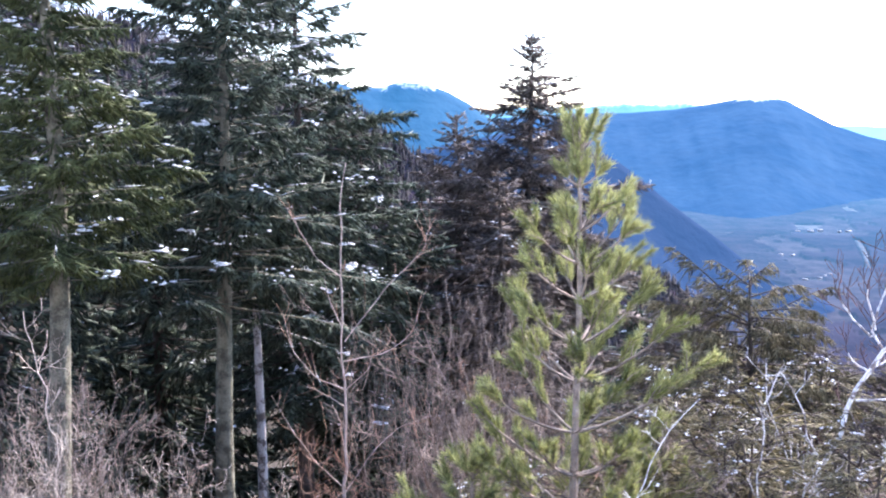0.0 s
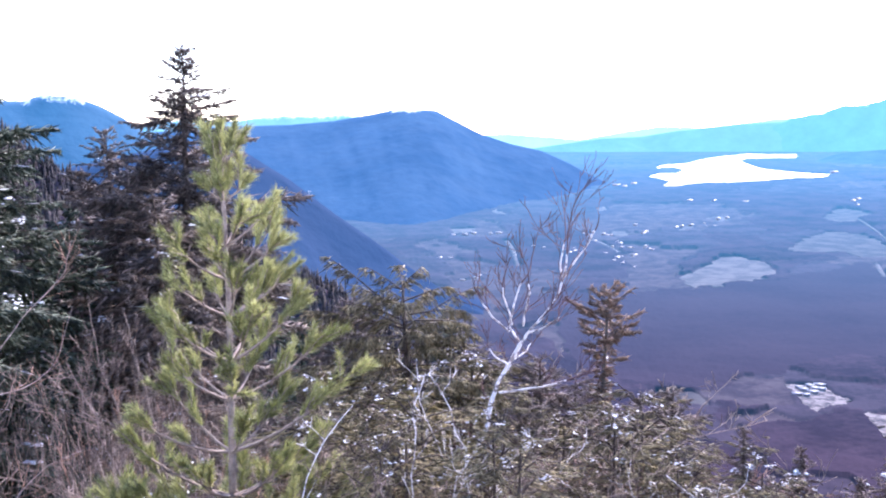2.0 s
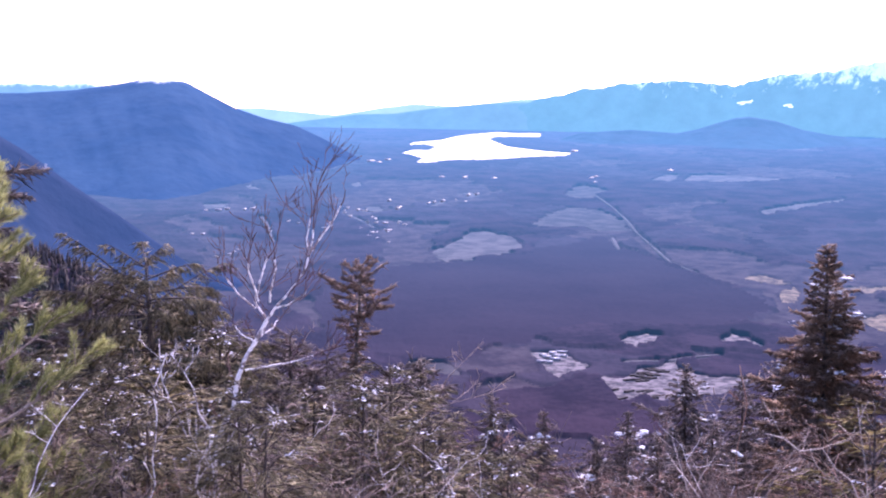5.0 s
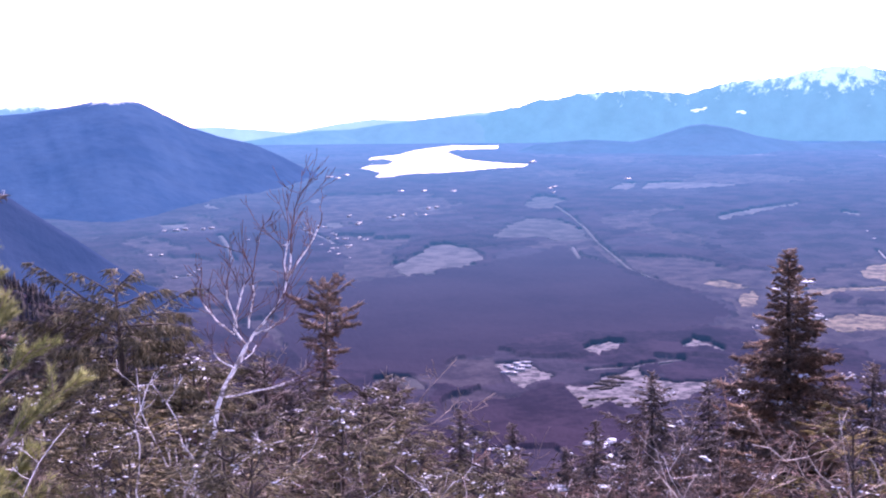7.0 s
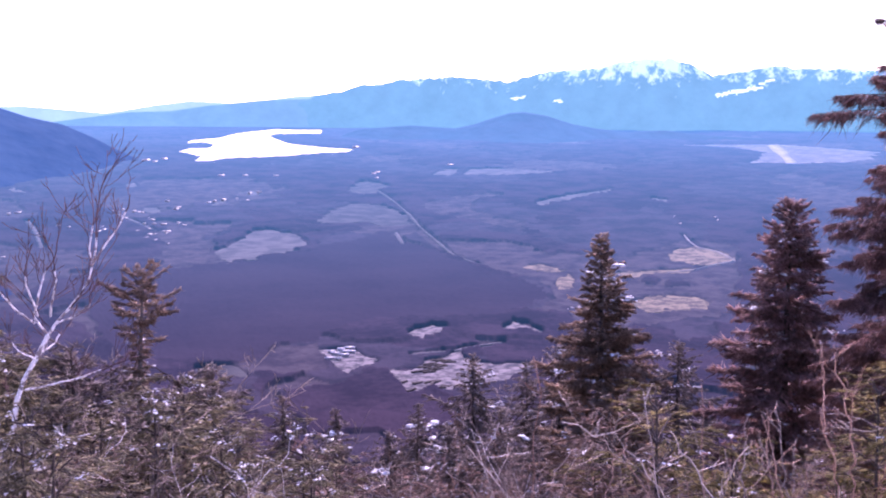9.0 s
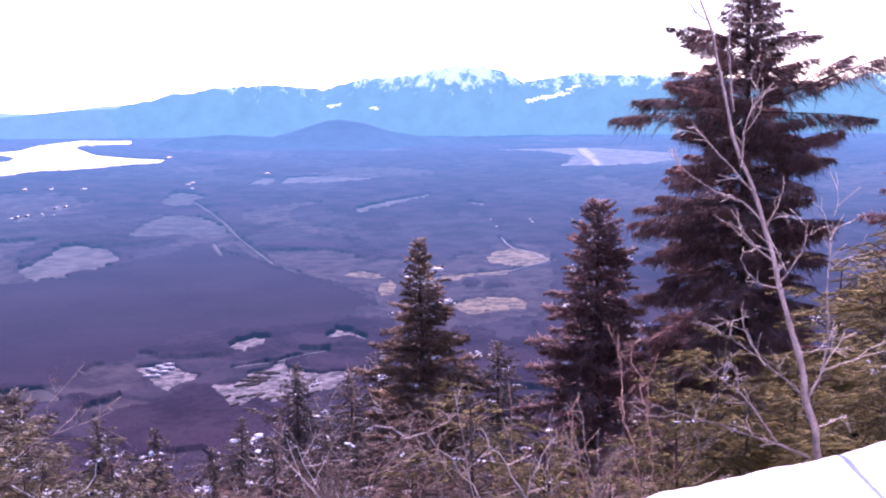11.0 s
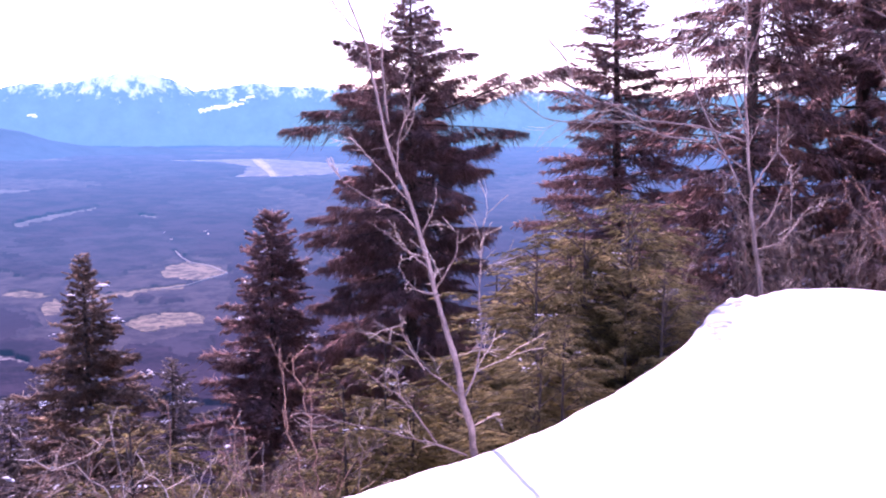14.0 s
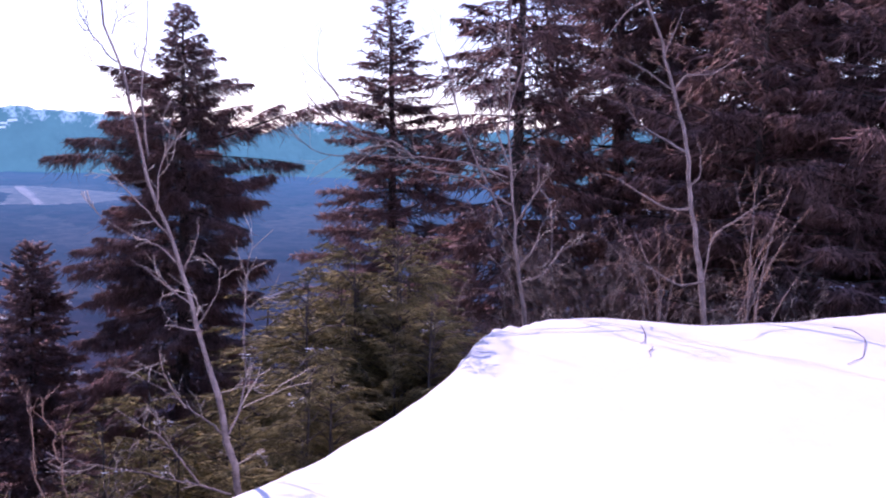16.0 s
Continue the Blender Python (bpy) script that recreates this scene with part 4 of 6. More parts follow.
def conifer(name, az, r, top_el, half_width, mat, label, bark=None, droop=0.35, gap=0.30, per=6, twig=0.16, thick=0.022, snow=30, bare=0.08, shape=0.8, full=3.0, base_az=None, trunk_r=None, low=None, sparse=1.0, seed=1, fork=2, ragged=0.22, snow_size=1.0, hang=0.0, spray=0.8, sides=()):
    """A spruce, fir or hemlock: trunk, limbs in whorls, twigs thick with needles, and lumps of old snow.
    sides: reach to either side across the line of sight, by elevation."""
    global rng
    rng = np.random.default_rng(seed)
    x, y = polar(az, r)
    zb = float(ground_z(x, y)) - 0.15
    h = EYE + r * math.tan(math.radians(top_el)) - zb
    ob = thing(name, (x, y, zb), label, "tree")
    tr = trunk_r or 0.013 * h + 0.03
    g = Geo()
    k = np.linspace(0, 1, 14)
    bend = np.stack([0.012 * h * np.sin(k * 4 + seed), 0.012 * h * np.cos(k * 3 + seed * 2), k * h], 1)
    bend[:, :2] -= bend[0, :2]
    bend[:, :2] -= k[:, None] * bend[-1, :2]
    g.tube(bend, tr * (1 - k) ** 0.8 + 0.006, 8)
    part("trunk", g.mesh("trunk", bark or M_BARK_DARK, True), ob)
    limbs, crown, snow_at, bed = Geo(), Geo(), [], []
    z = bare * h if low is None else max(bare * h, low - zb)
    P0, P1, RR = [], [], []
    while z < h - 0.05:
        s = z / h
        reach = half_width * min(1.0, ((h - z) / full) ** shape)
        reach = max(reach, 0.10)
        n = per if reach > 0.5 else max(3, per - 2)
        a0 = rng.uniform(0, 6.28)
        c = np.array([np.interp(s, k, bend[:, 0]), np.interp(s, k, bend[:, 1]), z])
        for b in range(n):
            if rng.random() > sparse:
                continue
            a = a0 + b * 6.28 / n + rng.normal() * 0.25
            L = reach * np.clip(rng.normal(0.92, ragged), 0.4, 1.5)
            if sides:
                across = math.cos(a) * math.cos(math.radians(az)) - math.sin(a) * math.sin(math.radians(az))
                up_el = math.degrees(math.atan2(z + zb - EYE, r))
                lr = [np.interp(-up_el, [-q[0] for q in sides], [q[i] for q in sides]) for i in (1, 2)]
                L = (lr[across > 0] * abs(across) + 0.4 * (lr[0] + lr[1]) * (1 - abs(across))) * np.clip(rng.normal(0.92, ragged), 0.5, 1.2)
            up = np.interp((h - z) / full, [0, 0.15, 0.5, 1.5, 3], [0.9, 0.45, 0.15, -0.05, -0.2]) + rng.normal() * 0.14
            q = np.linspace(0, 1, 6)
            out = np.array([math.cos(a), math.sin(a)])
            lift = L * (up * q - droop * q ** 1.6 * + 0.12 * q ** 4)
            pts = np.stack([c[0] + out[0] * L * q, c[1] + out[1] * L * q, c[2] + rng.normal() * 0.04 + lift], 1)
            limbs.tube(pts, np.linspace(0.007 + 0.007 * L, 0.003, 6), 3)
            m = max(5, int(L / twig * 3.2))
            f = np.sqrt(rng.uniform(0.03, 1.0, m))
            f[0] = 1.0
            o = np.stack([np.interp(f, q, pts[:, i]) for i in range(3)], 1)
            side = np.where(np.arange(m) % 2 == 0, 1.0, -1.0) * rng.uniform(0.3, 1.0, m)
            side[0] = 0
            tl = np.clip(0.42 * L * (1.15 - f), 0.10, spray) * rng.uniform(0.6, 1.2, m)
            dx = out[0] * 0.8 - out[1] * side
            dy = out[1] * 0.8 + out[0] * side
            dz = -hang - droop * 0.9 + rng.normal(size=m) * 0.22 + up * 0.6
            d = np.stack([dx, dy, dz], 1)
            d /= np.linalg.norm(d, axis=1)[:, None]
            e = o + d * tl[:, None]
            P0.append(o), P1.append(e), RR.append(np.full(m, thick) * rng.uniform(0.7, 1.3, m))
            for _ in range(fork):
                w = rng.uniform(0.15, 0.85, m)
                o2 = o + (e - o) * w[:, None]
                d2 = d + rng.normal(size=(m, 3)) * 0.55
                d2[:, 2] -= droop * 0.6
                e2 = o2 + d2 * (tl * rng.uniform(0.35, 0.7, m))[:, None]
                P0.append(o2), P1.append(e2), RR.append(np.full(m, thick * 0.85) * rng.uniform(0.7, 1.3, m))
            if snow and rng.random() < 0.75 and h - z > 0.6:
                i = int(rng.integers(1, 5))
                bed.append((pts[i] + [0, 0, 0.03], pts[i + 1] + [rng.normal() * 0.05, rng.normal() * 0.05, 0.03]))
            if snow and rng.random() < 0.5 and h - z > 0.9:
                snow_at.append(pts[rng.integers(3, 6)] + np.array([rng.normal() * 0.06, rng.normal() * 0.06, 0.06]))
        z += gap * rng.uniform(0.7, 1.3) * (0.42 + 0.58 * min(1, reach / 1.3))
    # short sprays close to the stem
    z0 = bare * h if low is None else max(bare * h, low - zb)
    m = int(max(0.0, h - z0) * (45 if sparse > 0.9 else 8))
    zs = rng.uniform(z0, h, m)
    ang = rng.uniform(0, 6.28, m)
    stem_at = np.stack([np.interp(zs / h, k, bend[:, 0]), np.interp(zs / h, k, bend[:, 1]), zs], 1)
    reach_in = np.minimum(0.10 + tr * 1.6, 0.5 * half_width * np.minimum(1.0, ((h - zs) / full) ** shape) + 0.05)
    aim = np.stack([np.cos(ang), np.sin(ang), rng.normal(size=m) * 0.4 - 0.3], 1)
    P0.append(stem_at + aim * 0.02), P1.append(stem_at + aim * (reach_in * rng.uniform(0.8, 1.6, m))[:, None]), RR.append(np.full(m, thick * 1.3))
    top = bend[-1]
    P0.append(np.array([top - [0, 0, 0.3]])), P1.append(np.array([top + [0, 0, 0.12]])), RR.append(np.array([thick]))
    crown.sprays(np.concatenate(P0), np.concatenate(P1), np.concatenate(RR))
    part("boughwork", limbs.mesh("boughwork", bark or M_BARK_DARK), ob, kind="stuff")
    part("crown", crown.mesh("crown", mat), ob, kind="stuff")
    if snow and snow_at:
        sg = Geo()
        if bed:
            b2 = np.array(bed)[rng.permutation(len(bed))[:snow]]
            sg.spindles(b2[:, 0], b2[:, 1], rng.uniform(0.004, 0.012, len(b2)) * (1 + r / 40) * snow_size * (0.6 if r < 21 else 0.9))
        pick = rng.permutation(len(snow_at))[:max(4, snow // 3)]
        spots_ = np.repeat(np.array(snow_at)[pick], 10, axis=0) + rng.normal(size=(10 * len(pick), 3)) * np.array([0.10, 0.10, 0.03]) * min(snow_size, 1.3)
        sg.blobs(spots_, rng.uniform(0.005, 0.024, len(spots_)) ** 1.1 * (1 + r / 40) * snow_size, 0.6)
        lumps = rng.permutation(len(snow_at))[:max(3, snow // 6)]
        heap = np.repeat(np.array(snow_at)[lumps], 8, axis=0)
        heap = heap + rng.normal(size=heap.shape) * np.array([0.04, 0.04, 0.012]) * (0.3 + r / 18)
        sg.blobs(heap, rng.uniform(0.008, 0.03, len(heap)) * (0.3 + r / 18) * snow_size, 0.5)
        part("snow", sg.mesh("snow", M_SNOW), ob, "clumps of old snow on the branches", "stuff")
    return ob


def grow(g, p, d, L, r, depth, spread=0.6, up=0.12, kids=3, wig=0.12, sides=5, ends=None, taper=0.35, ratio=0.6, n_seg=0):
    """One bare branch and, from it, its twigs."""
    n = n_seg or (5 if depth else 3)
    pts = [np.array(p, float)]
    d = np.array(d, float)
    d /= np.linalg.norm(d)
    for i in range(n):
        d = d + rng.normal(size=3) * wig
        d[2] += up * 0.35
        d /= np.linalg.norm(d)
        pts.append(pts[-1] + d * L / n)
    pts = np.array(pts)
    rad = np.linspace(r, max(r * taper, 0.0016), n + 1)
    g.tube(pts, rad, sides)
    if ends is not None:
        ends.append((pts[-1], d))
    if depth > 0:
        for _ in range(kids):
            w = rng.uniform(0.2, 1.0)
            i = min(int(w * n), n - 1)
            q = pts[i] + (pts[i + 1] - pts[i]) * (w * n - i)
            ax = pts[i + 1] - pts[i]
            ax /= np.linalg.norm(ax)
            side = np.cross(ax, rng.normal(size=3))
            side /= np.linalg.norm(side) + 1e-9
            a = spread * rng.uniform(0.6, 1.3)
            grow(g, q, ax * math.cos(a) + side * math.sin(a), L * ratio * rng.uniform(0.6, 1.15) * (1.15 - 0.5 * w), max(0.0016, rad[i] * 0.6), depth - 1, spread, up, kids, wig, max(3, sides - 1), ends, taper, ratio)


def sight(az, el, r):
    x, y = polar(az, r)
    return np.array([x, y, EYE + r * math.tan(math.radians(el))])


def bare_tree(name, stem, r0, r1, label, mat, twig_mat, limbs=(), n_twigs=24, twig_len=0.5, seed=1, up=0.15, depth=2, kids=3, sway=0.02, twig_from=0.12, limb_k=0.42, limb_wig=0.09, lines=(), thick=0.011, bark_to=1.0, fine=5.0):
    """A leafless tree. stem: points of the trunk (bearing, elevation, distance); limbs: start along the trunk, bearing turn, rise, length;
    lines: limbs by the bearings and elevations that they pass; bark_to: how far along a limb its pale bark reaches."""
    global rng
    rng = np.random.default_rng(seed)
    s = np.array([sight(*q) for q in stem])
    x, y, z = s[0]
    gz = float(ground_z(x, y)) - 0.1
    if gz < z:
        s = np.concatenate([[[x, y, gz]], s])
    org = s[0].copy()
    ob = thing(name, tuple(org), label, "tree")
    s = s - org
    seg = np.concatenate([[0], np.cumsum(np.linalg.norm(np.diff(s, axis=0), axis=1))])
    t = np.linspace(0, seg[-1], 26)
    c = np.stack([np.interp(t, seg, s[:, i]) for i in range(3)], 1)
    c[1:-1] += rng.normal(size=(24, 3)) * sway * 0.4
    rad = r1 + (r0 - r1) * (1 - np.linspace(0, 1, 26)) ** 1.6
    g = Geo()
    g.tube(c, rad * (1 + 0.06 * rng.normal(size=26)), 9)
    part("trunk", g.mesh("trunk", mat, True), ob)
    gt = Geo()
    for f, turn, rise, L in limbs:
        i = int(f * 25)
        a = math.radians(turn)
        tip = []
        gl = Geo()
        grow(gl, c[i], (math.sin(a) * math.cos(rise), math.cos(a) * math.cos(rise), math.sin(rise)), L, rad[i] * limb_k, 0, wig=limb_wig, up=up * 0.6, ends=tip, n_seg=8)
        part("limb", gl.mesh("limb", mat, True), ob)
        for w in np.linspace(0.25, 1.0, max(3, int(L * 6))):
            q = c[i] + (tip[0][0] - c[i]) * w
            dd = tip[0][1] + rng.normal(size=3) * 0.6
            grow(gt, q, dd, L * 0.38 * rng.uniform(0.5, 1.1), 0.0022 + rad[i] * 0.10, depth - 1, up=up, kids=kids, wig=0.18, sides=3)
    for line in lines:
        far_, near_ = stem[0][2] + rng.normal() * 0.03, stem[0][2] + rng.normal() * 0.22
        k = np.linspace(0, 1, len(line))
        p = np.array([sight(a_, e_, far_ + (near_ - far_) * q) for (a_, e_), q in zip(line, k)]) - org
        m = 5 * len(line)
        q = np.linspace(0, 1, m)
        p = np.stack([np.interp(q, k, p[:, i]) for i in range(3)], 1)
        p[1:-1] = 0.25 * p[:-2] + 0.5 * p[1:-1] + 0.25 * p[2:]
        p[2:] += np.cumsum(rng.normal(size=(m - 2, 3)), axis=0) * 0.0025
        long_ = float(np.linalg.norm(np.diff(p, axis=0), axis=1).sum())
        r_ = np.linspace(min(thick, 0.003 + thick * long_ * 0.7), 0.0016, m) * (1 + 0.08 * rng.normal(size=m))
        cut = max(3, int(bark_to * m))
        gl = Geo()
        gl.tube(p[:cut], r_[:cut], 6)
        part("limb", gl.mesh("limb", mat, True), ob)
        if cut < m - 1:
            gt.tube(p[cut - 1:], r_[cut - 1:], 4)
        for w in rng.uniform(0.2, 1.0, max(2, int(long_ * fine))):
            i = min(int(w * (m - 1)), m - 2)
            ax = p[i + 1] - p[i]
            dd = ax / (np.linalg.norm(ax) + 1e-9) + rng.normal(size=3) * 0.55
            grow(gt, p[i], dd, (0.10 + 0.28 * long_ * (1.1 - 0.6 * w)) * rng.uniform(0.5, 1.1), max(0.0018, r_[i] * 0.45), depth - 1, up=up, kids=kids, wig=0.16, sides=3)
    for _ in range(n_twigs):
        w = rng.uniform(twig_from, 1.0)
        i = int(w * 25)
        a = rng.uniform(0, 6.28)
        grow(gt, c[i], (math.cos(a), math.sin(a), rng.uniform(0.2, 1.1)), twig_len * rng.uniform(0.5, 1.2) * (1.15 - 0.6 * w), 0.0015 + rad[i] * 0.10, depth, up=up, kids=kids, wig=0.15, sides=3)
    if gt.n:
        part("twig_growth", gt.mesh("twig_growth", twig_mat), ob, kind="stuff")
    return ob


def pine(name, stem, r0, half_width, label, seed=3, whorl=0.29, per=5, low=0.3, tuft=0.075, shoots=14, lean=0.0):
    """A young pine: whorls of rising limbs, each ending in tufts of long yellow-green needles."""
    global rng
    rng = np.random.default_rng(seed)
    s = np.array([sight(*q) for q in stem])
    x, y, z = s[0]
    gz = float(ground_z(x, y)) - 0.1
    if gz < z:
        s = np.concatenate([[[x, y, gz]], s])
    org = s[0].copy()
    s = s - org
    ob = thing(name, tuple(org), label, "tree")
    seg = np.concatenate([[0], np.cumsum(np.linalg.norm(np.diff(s, axis=0), axis=1))])
    h = seg[-1]
    t = np.linspace(0, h, 24)
    c = np.stack([np.interp(t, seg, s[:, i]) for i in range(3)], 1)
    g = Geo()
    g.tube(c, np.linspace(r0, 0.009, 24), 8)
    part("trunk", g.mesh("trunk", M_BARK_PINE, True), ob)
    gl, gn = Geo(), Geo()
    T0, T1 = [], []

    def needles_on(a, b):
        d = b - a
        ln = np.linalg.norm(d)
        m = max(40, int(ln / 0.12 * 150))
        w = rng.uniform(0, 1, m)
        o = a + d * w[:, None]
        rad = rng.normal(size=(m, 3))
        rad -= (rad @ d / ln ** 2)[:, None] * d
        rad /= np.linalg.norm(rad, axis=1)[:, None]
        e = o + (d / ln * rng.uniform(0.5, 1.0, m)[:, None] + rad * rng.uniform(0.3, 0.7, m)[:, None]) * tuft * rng.uniform(0.6, 1.0, m)[:, None]
        T0.append(o), T1.append(e)

    zz = low * h
    while zz < h * 0.99:
        s_ = zz / h
        reach = half_width * np.interp(s_, [0, 0.45, 0.62, 0.74, 0.88, 0.95, 1], [1.0, 1.0, 0.92, 0.62, 0.28, 0.12, 0.03])
        a0 = rng.uniform(0, 6.28)
        p = np.array([np.interp(zz, t, c[:, i]) for i in range(3)])
        for b in range(per):
            a = a0 + b * 6.28 / per + rng.normal() * 0.2
            L = reach * rng.uniform(0.6, 1.15) * (1 + lean * math.cos(a))
            rise = np.interp(s_, [0, 0.5, 1], [0.12, 0.35, 0.8]) + rng.normal() * 0.12
            ends = []
            q = np.linspace(0, 1, 6)
            pts = np.stack([p[0] + math.cos(a) * L * q, p[1] + math.sin(a) * L * q, p[2] + L * (rise * q * 0.6 + 0.35 * q ** 2)], 1)
            gl.tube(pts, np.linspace(0.006 + 0.008 * L, 0.004, 6), 4)
            d = pts[-1] - pts[-2]
            d /= np.linalg.norm(d)
            needles_on(pts[-2], pts[-1] + d * 0.06)
            for _ in range(max(2, int(shoots * L / 0.7))):
                w = rng.uniform(0.4, 1.0)
                o = np.array([np.interp(w, q, pts[:, i]) for i in range(3)])
                dd = d * 0.8 + rng.normal(size=3) * 0.32
                dd[2] += 0.42
                dd /= np.linalg.norm(dd)
                l2 = rng.uniform(0.10, 0.20)
                e = o + dd * l2
                gl.tube(np.array([o, o + dd * l2 * 0.5 + rng.normal(size=3) * 0.01, e]), [0.005, 0.004, 0.003], 3)
                needles_on(o + dd * l2 * 0.2, e)
        zz += whorl * rng.uniform(0.75, 1.2) * (1 - 0.35 * s_)
    needles_on(c[-3], c[-1])
    gn.needles(np.concatenate(T0), np.concatenate(T1), 0.0042)
    part("boughwork", gl.mesh("boughwork", M_BARK_PINE), ob, kind="stuff")
    part("foliage", gn.mesh("foliage", M_PINE), ob, kind="stuff")
    return ob


def shrub_master(name, label, mat, h, stems, seed, spread=0.75, depth=3, kids=4, r=0.0065, wig=0.22):
    global rng
    rng = np.random.default_rng(seed)
    ob = thing(name, (0, 0, 0), label, "shrub", "brush along the slope")
    g = Geo()
    for _ in range(stems):
        a = rng.uniform(0, 6.28)
        q = spread * rng.uniform(0.1, 1)
        grow(g, (math.cos(a) * q * 0.8, math.sin(a) * q * 0.8, 0), (math.cos(a) * q, math.sin(a) * q, 1), h * rng.uniform(0.6, 1.1), r * rng.uniform(0.7, 1.3), depth, spread=0.8, up=0.22, kids=kids, wig=wig, sides=3, ratio=0.45)
    part("brushwood", g.mesh("brushwood", mat), ob, kind="stuff")
    return ob


def hemlock_master(name, label, mat, h, w, seed, per=6, gap=0.19, thick=0.0055, snow=20, twig=0.036, bark=None):
    """A low bush of arching, drooping sprays."""
    global rng
    rng = np.random.default_rng(seed)
    ob = thing(name, (0, 0, 0), label, "bush", "brush along the slope")
    tr = Geo()
    tr.tube(np.array([[0, 0, 0], [0.03, 0.02, h * 0.5], [0, 0.05, h * 0.95]]), [0.035, 0.022, 0.006], 6)
    part("trunk", tr.mesh("trunk", bark or M_BARK_GREY, True), ob)
    gl, gc, sn = Geo(), Geo(), []
    P0, P1, RR = [], [], []
    z = 0.1
    while z < h:
        s = z / h
        for b in range(per):
            a = rng.uniform(0, 6.28)
            L = w * (1 - s) ** 0.6 * rng.uniform(0.5, 1.15) + 0.12
            q = np.linspace(0, 1, 7)
            up = 0.55 * s + 0.3 + rng.normal() * 0.15
            pts = np.stack([math.cos(a) * L * q, math.sin(a) * L * q, z + L * (up * q - 0.62 * q ** 2.2)], 1)
            pts[1:-1] += rng.normal(size=(5, 3)) * 0.012
            gl.tube(pts, np.linspace(0.006 + 0.005 * L, 0.002, 7), 3)
            m = int(L / twig)
            f = rng.uniform(0.15, 1, m)
            o = np.stack([np.interp(f, q, pts[:, i]) for i in range(3)], 1)
            sd_ = np.where(np.arange(m) % 2 == 0, 1.0, -1.0) * rng.uniform(0.5, 1.1, m)
            d = np.stack([math.cos(a) - math.sin(a) * sd_, math.sin(a) + math.cos(a) * sd_, rng.normal(size=m) * 0.12 - 0.35], 1)
            d /= np.linalg.norm(d, axis=1)[:, None]
            tl = np.clip(0.42 * L * (1.1 - f), 0.05, 0.30) * rng.uniform(0.6, 1.2, m)
            e = o + d * tl[:, None]
            P0.append(o), P1.append(e), RR.append(np.full(m, thick))
            for _ in range(3):
                ww = rng.uniform(0.1, 0.9, m)
                o2 = o + (e - o) * ww[:, None]
                d2 = d + rng.normal(size=(m, 3)) * np.array([0.55, 0.55, 0.16])
                P0.append(o2), P1.append(o2 + d2 * (tl * 0.75)[:, None]), RR.append(np.full(m, thick * 0.75))
            if rng.random() < 0.25:
                sn.append(pts[rng.integers(2, 6)])
        z += gap * rng.uniform(0.7, 1.3)
    gc.sprays(np.concatenate(P0), np.concatenate(P1), np.concatenate(RR))
    part("boughwork", gl.mesh("boughwork", bark or M_BARK_GREY), ob, kind="stuff")
    part("foliage", gc.mesh("foliage", mat), ob, kind="stuff")
    if snow and sn:
        sg = Geo()
        sn = np.array(sn)[rng.permutation(len(sn))[:snow]]
        sn = np.repeat(sn, 9, axis=0) + rng.normal(size=(9 * len(sn), 3)) * np.array([0.026, 0.026, 0.008])
        sg.blobs(sn, rng.uniform(0.003, 0.014, len(sn)), 0.5)
        part("snow", sg.mesh("snow", M_SNOW), ob, kind="stuff")
    return ob


# near trees, beginning with the dark stand on the left
conifer("spruce_tree", -12.65, 15, 13, 1.9, M_SPRUCE, "tall dark spruce with snow on drooping boughs", bark=M_BARK_LICHEN, gap=0.26, per=8, snow=260, trunk_r=0.15, bare=0.40, full=5, snow_size=1.7, seed=11, thick=0.019, twig=0.095, fork=3, spray=0.30, hang=0.2)
conifer("spruce_tree", -21.8, 11, 16, 1.15, M_SPRUCE_GREEN, "green spruce with a thick pale trunk", bark=M_BARK_LICHEN, gap=0.23, per=8, snow=200, trunk_r=0.13, bare=0.40, full=4, snow_size=1.4, seed=12, thick=0.0165, twig=0.075, fork=3, spray=0.24, hang=0.2)
conifer("spruce_tree", -8.4, 19, 9.0, 1.9, M_SPRUCE, "dark spruce with snow on its boughs", low=-3.5, gap=0.29, per=7, snow=120, full=3.2, snow_size=1.9, seed=13, thick=0.018, twig=0.11, fork=3, spray=0.34)
conifer("spruce_tree", -10.6, 16.5, 4, 1.3, M_SPRUCE, "slender spruce with a pale peeling trunk", bark=M_BARK_PEEL, gap=0.36, per=6, snow=30, trunk_r=0.09, bare=0.5, full=4, seed=14, thick=0.014, twig=0.09, fork=3, spray=0.3)
conifer("spruce_tree", -4.8, 20, 0.0, 1.7, M_SPRUCE, "dark spruce with snow on its boughs", gap=0.30, per=7, snow=60, full=2.4, snow_size=1.3, seed=15)
conifer("spruce_tree", 4.5, 24, 4.8, 2.1, M_DUSK, "spire-topped spruce dusted with snow", gap=0.25, per=8, snow=110, full=3.6, shape=1.0, seed=16, droop=0.22, thick=0.024, fork=3)
conifer("spruce_tree", 0.43, 27, 0.44, 1.9, M_DUSK, "spire-topped spruce dusted with snow", gap=0.26, per=7, snow=70, full=3.0, shape=0.85, seed=17, droop=0.2)
conifer("spruce_tree", 2.6, 20, -2.6, 1.5, M_DUSK, "dark spruce dusted with snow", gap=0.30, per=7, snow=50, full=2.2, seed=18)
conifer("spruce_tree", -25.5, 14, 20, 1.3, M_SPRUCE, "dark spruce at the edge of the stand", gap=0.4, per=6, snow=20, full=5, seed=19)
